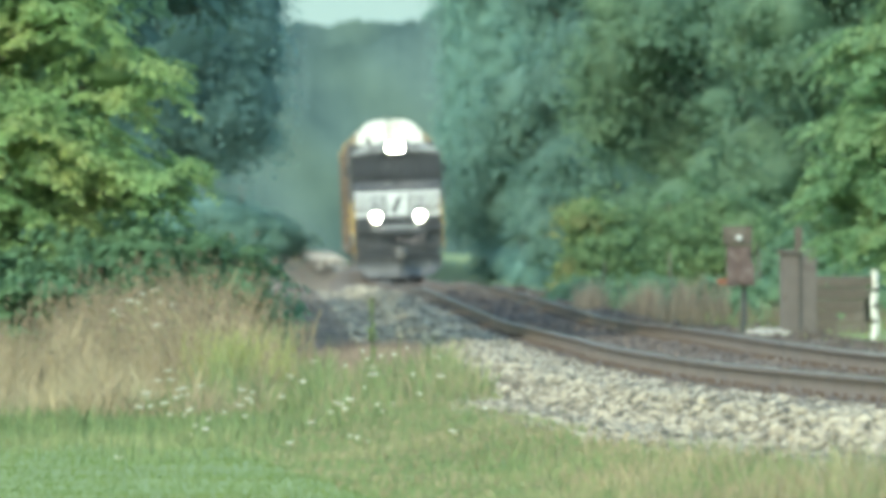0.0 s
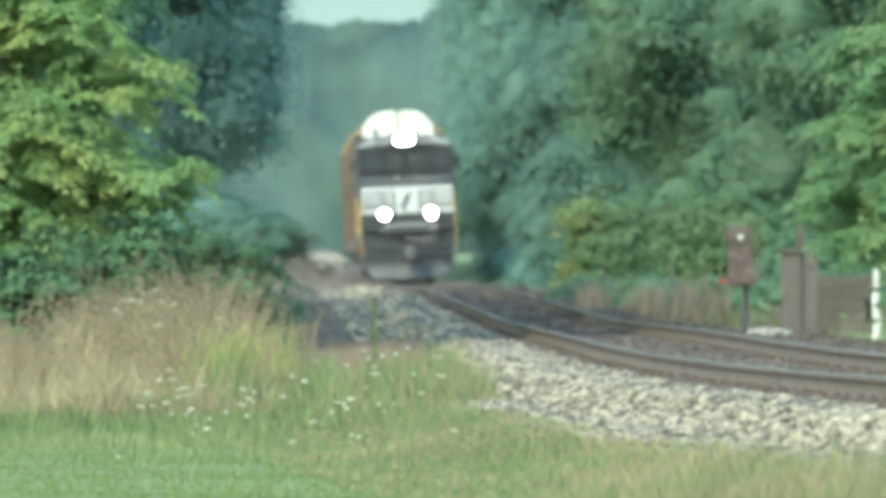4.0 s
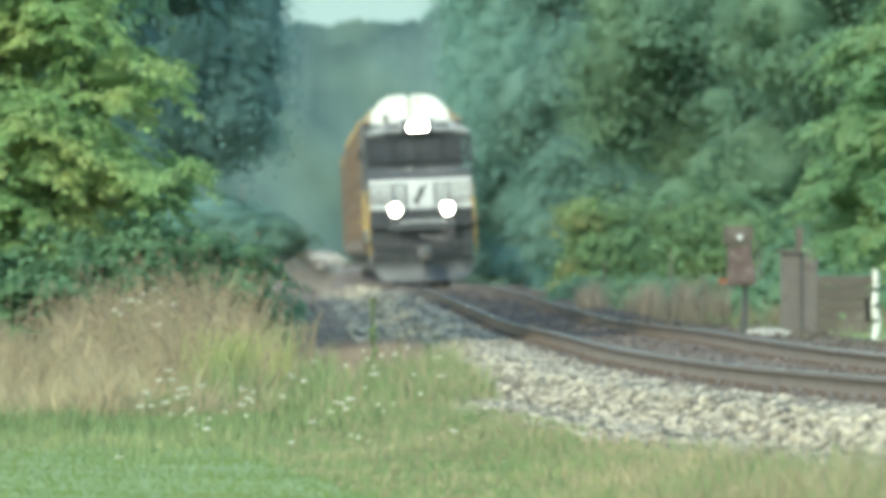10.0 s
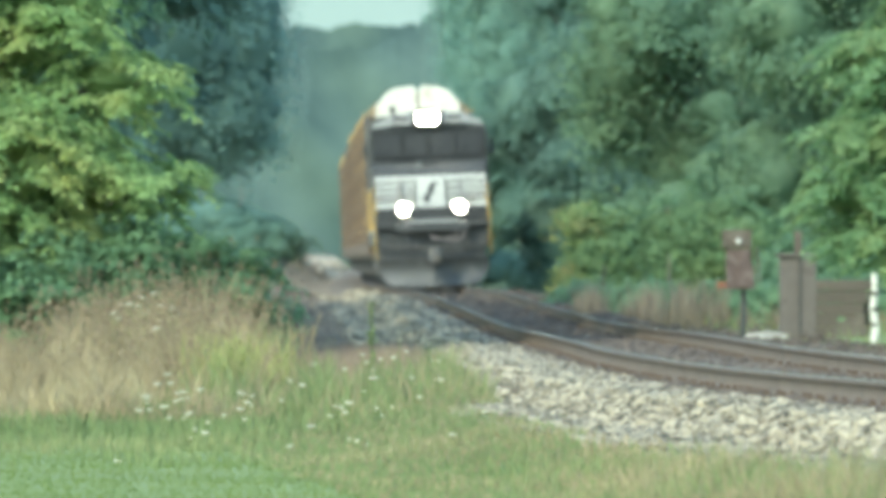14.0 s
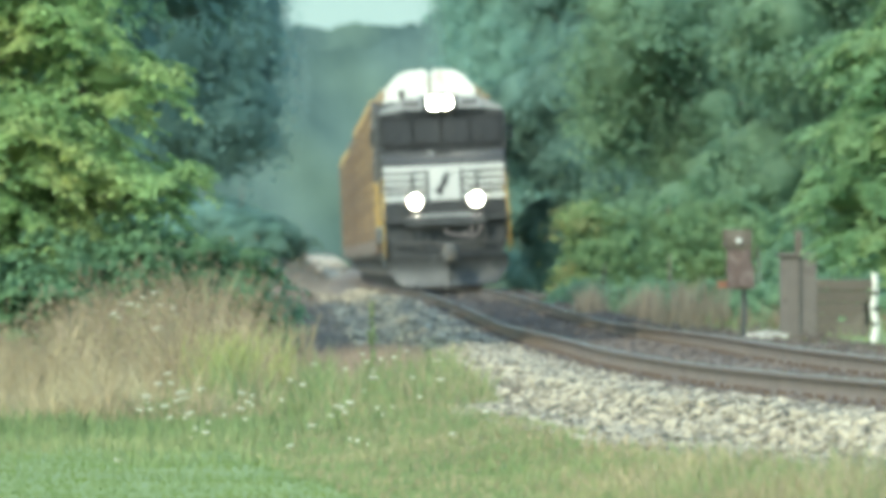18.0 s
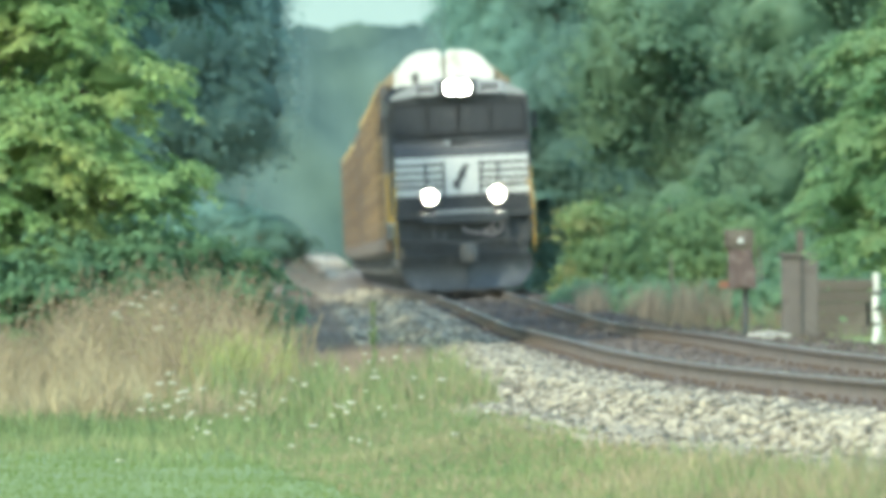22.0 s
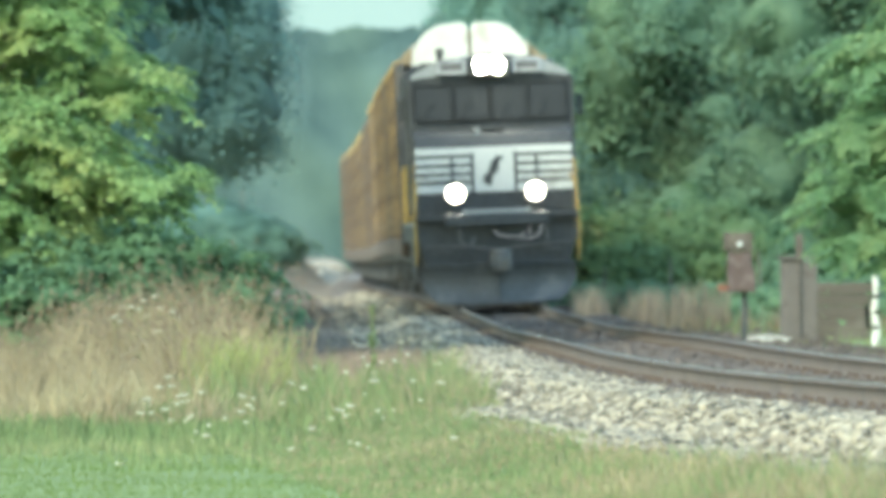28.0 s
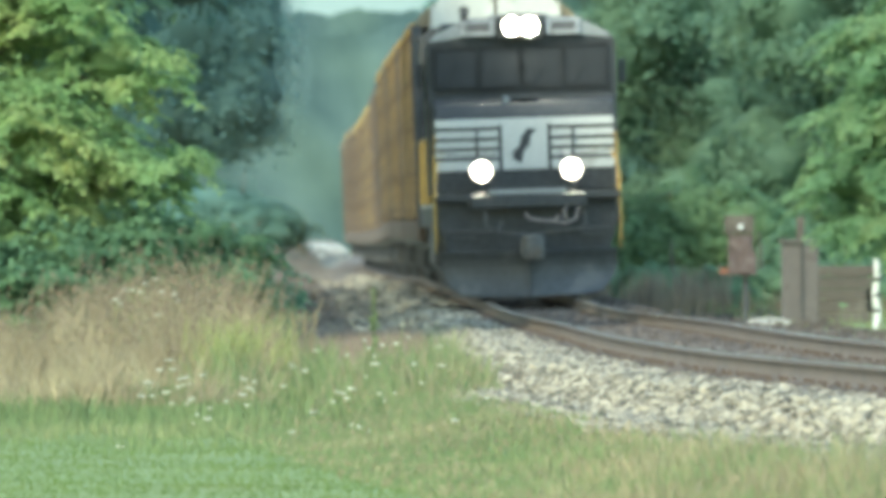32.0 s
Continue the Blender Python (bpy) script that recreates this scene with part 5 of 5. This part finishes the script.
def build_flowers():
    rng = random.Random(21)
    spots = [(-2.55, 100, 0.05), (-1.98, 106, 0.18), (-1.8, 112, 0.3), (-0.69, 103, 0.16), (0.09, 100, 0.15), (-0.76, 128, 0.42), (-0.45, 128, 0.6), (-0.08, 126, 0.36),
             (-0.95, 112, 0.3), (-1.2, 101, 0.16), (-2.5, 120, 0.35), (-3.1, 136, 1.0), (-2.7, 126, 0.45), (-2.1, 108, 0.2), (-1.1, 108, 0.22), (0.34, 103, 0.2), (-0.5, 122, 0.5), (-0.62, 118, 0.4)]
    for k in range(34):
        y = rng.uniform(104, 132)
        spots.append((rng.uniform(-0.024, 0.0) * y, y, rng.uniform(0.2, 0.5)))
    for k in range(10):
        y = rng.uniform(136, 148)
        spots.append((rng.uniform(-0.026, -0.021) * y, y, rng.uniform(0.8, 1.2)))
    for x, y, h in spots:
        if x > float(track_x(y)) - 2.1:
            continue
        z = float(ground_z(x, y)) - 0.02
        m = pose(x, y, z, rng.uniform(-5, 5), rng.uniform(-5, 5), rng.uniform(0, 360))
        size = rng.uniform(0.5, 1.25)
        f = empty("wildflower", m, "white flat-topped wildflower among green weeds", "wildflower", "white wildflowers")
        part("stem", tube([(0, 0, 0), (0.01, 0.01, h * 0.5), (0, 0, h)], 0.006, 0.004, 5), G_TALL, f)
        for k in range(rng.choice((1, 1, 2, 3))):
            w = 0.036 * size * (1 if k == 0 else 0.7)
            dx, dy, dz = (0, 0, 0) if k == 0 else (rng.uniform(-0.13, 0.13), rng.uniform(-0.1, 0.1), rng.uniform(-0.09, 0.02))
            if k:
                part("side_stem", tube([(0, 0, h * 0.6), (dx * 0.7, dy * 0.7, h * 0.8), (dx, dy, h + dz)], 0.004, 0.003, 5), G_TALL, f)
            bm = disc_lathe([(0.004, h + dz - 0.01), (w * 0.6, h + dz - 0.002), (w, h + dz + 0.004), (w * 0.95, h + dz + 0.009), (w * 0.5, h + dz + 0.011), (0.01, h + dz + 0.009)], "z", 12, (dx, dy, 0))
            for v in bm.verts:
                v.co += Vector((rng.gauss(0, 0.1 * w), rng.gauss(0, 0.1 * w), rng.gauss(0, 0.005)))
            part("umbel", bm, F_PETAL, f, "flat white flower head")


build_flowers()


def build_tall_weeds():
    """A leafy spire and a tuft of pale stalks that stand above the other weeds."""
    rng = np.random.default_rng(31)
    x, y = -0.71, 129.0
    f = empty("tall_weed", pose(x, y, float(ground_z(x, y)) - 0.02), "tall leafy green weed at the ballast edge", "weed")
    part("stem", tube([(0, 0, 0), (0.01, 0, 0.5), (0, 0.01, 1.0)], 0.01, 0.005, 6), G_TALL, f)
    z = 0.15 + 0.87 * rng.random(130) ** 1.3
    a = rng.uniform(0, 6.283, 130)
    r = 0.10 * rng.random(130) * (1.15 - z)
    out = np.stack([np.cos(a), np.sin(a), 0.5 + 0 * a], -1)
    me = leaf_mesh("leaves", np.stack([r * np.cos(a), r * np.sin(a), z], -1), out / 1.118, 0.065, rng, -0.6, 0.2)
    me.materials.append(G_TALL)
    tagged(new("foliage", me), kind="stuff").parent = f
    for x, y, n in ((-1.58, 138.0, 7), (-1.42, 136.0, 4), (-2.2, 134.0, 5)):
        t = empty("grass_tuft", pose(x, y, float(ground_z(x, y)) - 0.02), "pale dry grass stalks above green weeds", "grass", "pale grass tufts")
        for k in range(n):
            b, l, h = rng.uniform(-0.6, 0.9), rng.uniform(0.1, 0.3), rng.uniform(0.65, 0.95)
            part("stalk", tube([(0.04 * k - 0.1, 0, 0), (0.04 * k - 0.1 + 0.3 * l * b, 0, h * 0.6), (0.04 * k - 0.1 + l * b, 0, h)], 0.004, 0.008, 5), G_DRY, t)


build_tall_weeds()


# ---- things across the track ----
def build_lineside():
    def foot(x, y):
        return pose(x, y, float(ground_z(x, y)) - 0.01)
    r = empty("switch_stand", foot(4.66, 200), "rust-brown lineside signal box on a thin post", "signal box")
    part("post", tube([(0.1, 0, 0), (0.1, 0, 1.0)], 0.05, 0.045, 10), M_UNDER, r, "dark thin steel post")
    part("case", side_prism([(-0.16, 0.86), (-0.16, 1.5), (0.16, 1.5), (0.16, 0.86)], -0.17, 0.22, 0.02), M_RUSTBOX, r, "rust-brown steel case")
    part("side_shield", prism([(0.02, 0.9), (0.27, 0.86), (0.27, 1.14), (0.16, 1.44), (0.02, 1.5)], -0.22, -0.17, 0.01), M_RUSTBOX, r, "paler stained shield")
    part("head", box(-0.23, 0.23, -0.18, 0.18, 1.51, 1.80, 0.02), M_SHED, r, "pale weathered square head")
    part("lens", disc_lathe([(0.02, -0.03), (0.05, -0.02), (0.05, 0.02), (0.02, 0.02)], "y", 14, (0.02, -0.19, 1.62)), M_WHITE, r, "small bright lens")
    part("flag", box(-0.32, -0.16, -0.02, 0.0, 0.88, 0.98, 0.004), material("faded_orange", (0.3, 0.13, 0.08), 0.7), r, "faded orange flag")
    c = empty("relay_cabinet", foot(5.51, 197), "dull grey upright steel relay cabinet", "relay cabinet")
    part("body", box(-0.26, 0.04, -0.3, 0.3, 0.0, 1.32, 0.015), M_GREYBOX, c)
    part("door", box(0.06, 0.3, -0.33, 0.3, 0.02, 1.28, 0.015), M_GREYBOX, c, "darker grey cabinet door")
    part("lid", box(-0.3, 0.34, -0.36, 0.36, 1.32, 1.37, 0.012), M_GREYBOX, c)
    part("hinge_post", tube([(0.05, -0.34, 0), (0.05, -0.34, 1.3)], 0.02, 0.02, 8), M_UNDER, c)
    part("mast", box(-0.02, 0.1, 0.32, 0.42, 0, 1.72, 0.01), M_SHED, c, "weathered mast behind the cabinet")
    s = empty("timber_stack", foot(6.35, 205), "stack of weathered grey-brown timbers", "timber stack")
    rng = random.Random(3)
    for k in range(5):
        for j in range(2):
            x0 = -0.5 + rng.uniform(-0.06, 0.06)
            part("timber", box(x0, x0 + rng.uniform(0.95, 1.15), -0.3 + j * 0.3, -0.04 + j * 0.3, k * 0.19, k * 0.19 + 0.18, 0.015), M_SHED, s)
    w = empty("marker_post", foot(6.55, 192), "white painted marker post with dark worn bands", "marker post")
    part("post", tube([(0, 0, 0), (0.02, 0, 0.3), (-0.015, 0, 0.6), (0.015, 0, 0.85), (0, 0, 1.12)], 0.06, 0.048, 12), M_MARKER, w)
    for z in (0.33, 0.56, 0.8):
        part("band", disc_lathe([(0.04, z - 0.035), (0.064, z - 0.025), (0.064, z + 0.025), (0.04, z + 0.035)], "z", 12, (0.005, 0, 0)), M_UNDER, w, "dark worn band")
    g = empty("rubble_heap", foot(5.05, 196), "low heap of bright washed stone beside the cabinet", "gravel heap")
    bm = bmesh.new()
    for k in range(120):
        a, d = rng.uniform(0, 6.28), math.sqrt(rng.random())
        p = Vector((0.46 * d * math.cos(a), 0.4 * d * math.sin(a), 0.17 * (1 - d ** 3)))
        bmesh.ops.create_icosphere(bm, subdivisions=1, radius=rng.uniform(0.035, 0.07), matrix=Matrix.Translation(p) @ pose(0, 0, 0, rng.uniform(0, 90), rng.uniform(0, 90), 0) @ Matrix.Diagonal((1, 0.8, 0.6, 1)))
    tagged(part("stone_fill", bm, M_CHALK, g), kind="stuff")


build_lineside()


def build_bank():
    y0, x0 = 640.0, -6.35
    h = empty("stone_heap", pose(x0, y0, float(ground_z(x0, y0)) - 0.05), "low pale heap of washed stone beside the gravel road", "stone heap")
    r = random.Random(8)
    bm = bmesh.new()
    for k in range(420):
        a, d = r.uniform(0, 6.28), math.sqrt(r.random())
        p = Vector((1.6 * d * math.cos(a), 9.0 * d * math.sin(a), 0.55 * (1 - d ** 8)))
        bmesh.ops.create_icosphere(bm, subdivisions=1, radius=r.uniform(0.08, 0.16), matrix=Matrix.Translation(p) @ pose(0, 0, 0, r.uniform(0, 90), r.uniform(0, 90), 0) @ Matrix.Diagonal((1, 0.8, 0.6, 1)))
    tagged(part("stone_fill", bm, M_CHALK, h), kind="stuff")


build_bank()

# ---- what moves ----
S_Y = np.linspace(-200, 1400, 6401)
S_S = np.concatenate([[0], np.cumsum(np.hypot(np.diff(track_x(S_Y)), np.diff(S_Y)))])


def on_track(s):
    y = float(np.interp(s, S_S, S_Y))
    return Vector((float(track_x(y)), y, float(rail_z(y)) + 0.5 * float(lift(y)) + 0.004))


def riding(s_front, first, second):
    """The pose of a vehicle whose front stands at s_front and whose bogies stand first and second metres behind it."""
    a, b = on_track(s_front + first), on_track(s_front + second)
    d = b - a
    rz = math.degrees(math.atan2(-d.x, d.y))
    rx = math.degrees(math.atan2(d.z, math.hypot(d.x, d.y)))
    turn = pose(0, 0, 0, rx, 0, rz) @ pose(0, 0, 0, 0, -0.5 * float(cant(a.y) + cant(b.y)), 0)
    return Matrix.Translation(a - turn @ Vector((0, first, 0))) @ turn


def front_at(t):
    return float(np.interp(427.7 - 6.95 * t, S_Y, S_S))


def motions():
    times = [k * 1.0 for k in range(33)]
    walk(LOCO, [(t, riding(front_at(t), 4.4, 17.6)) for t in times])
    for k, car in enumerate(RACKS):
        walk(car, [(t, riding(front_at(t) + 22.9 + 27.5 * k, 3.6, 23.8)) for t in times])
    for w in WHEELSETS:
        at = w.matrix_basis.translation.copy()
        walk(w, [(k / 10, Matrix.Translation(at) @ pose(0, 0, 0, math.degrees(0.695 * k / 0.53), 0, 0)) for k in range(321)])


motions()
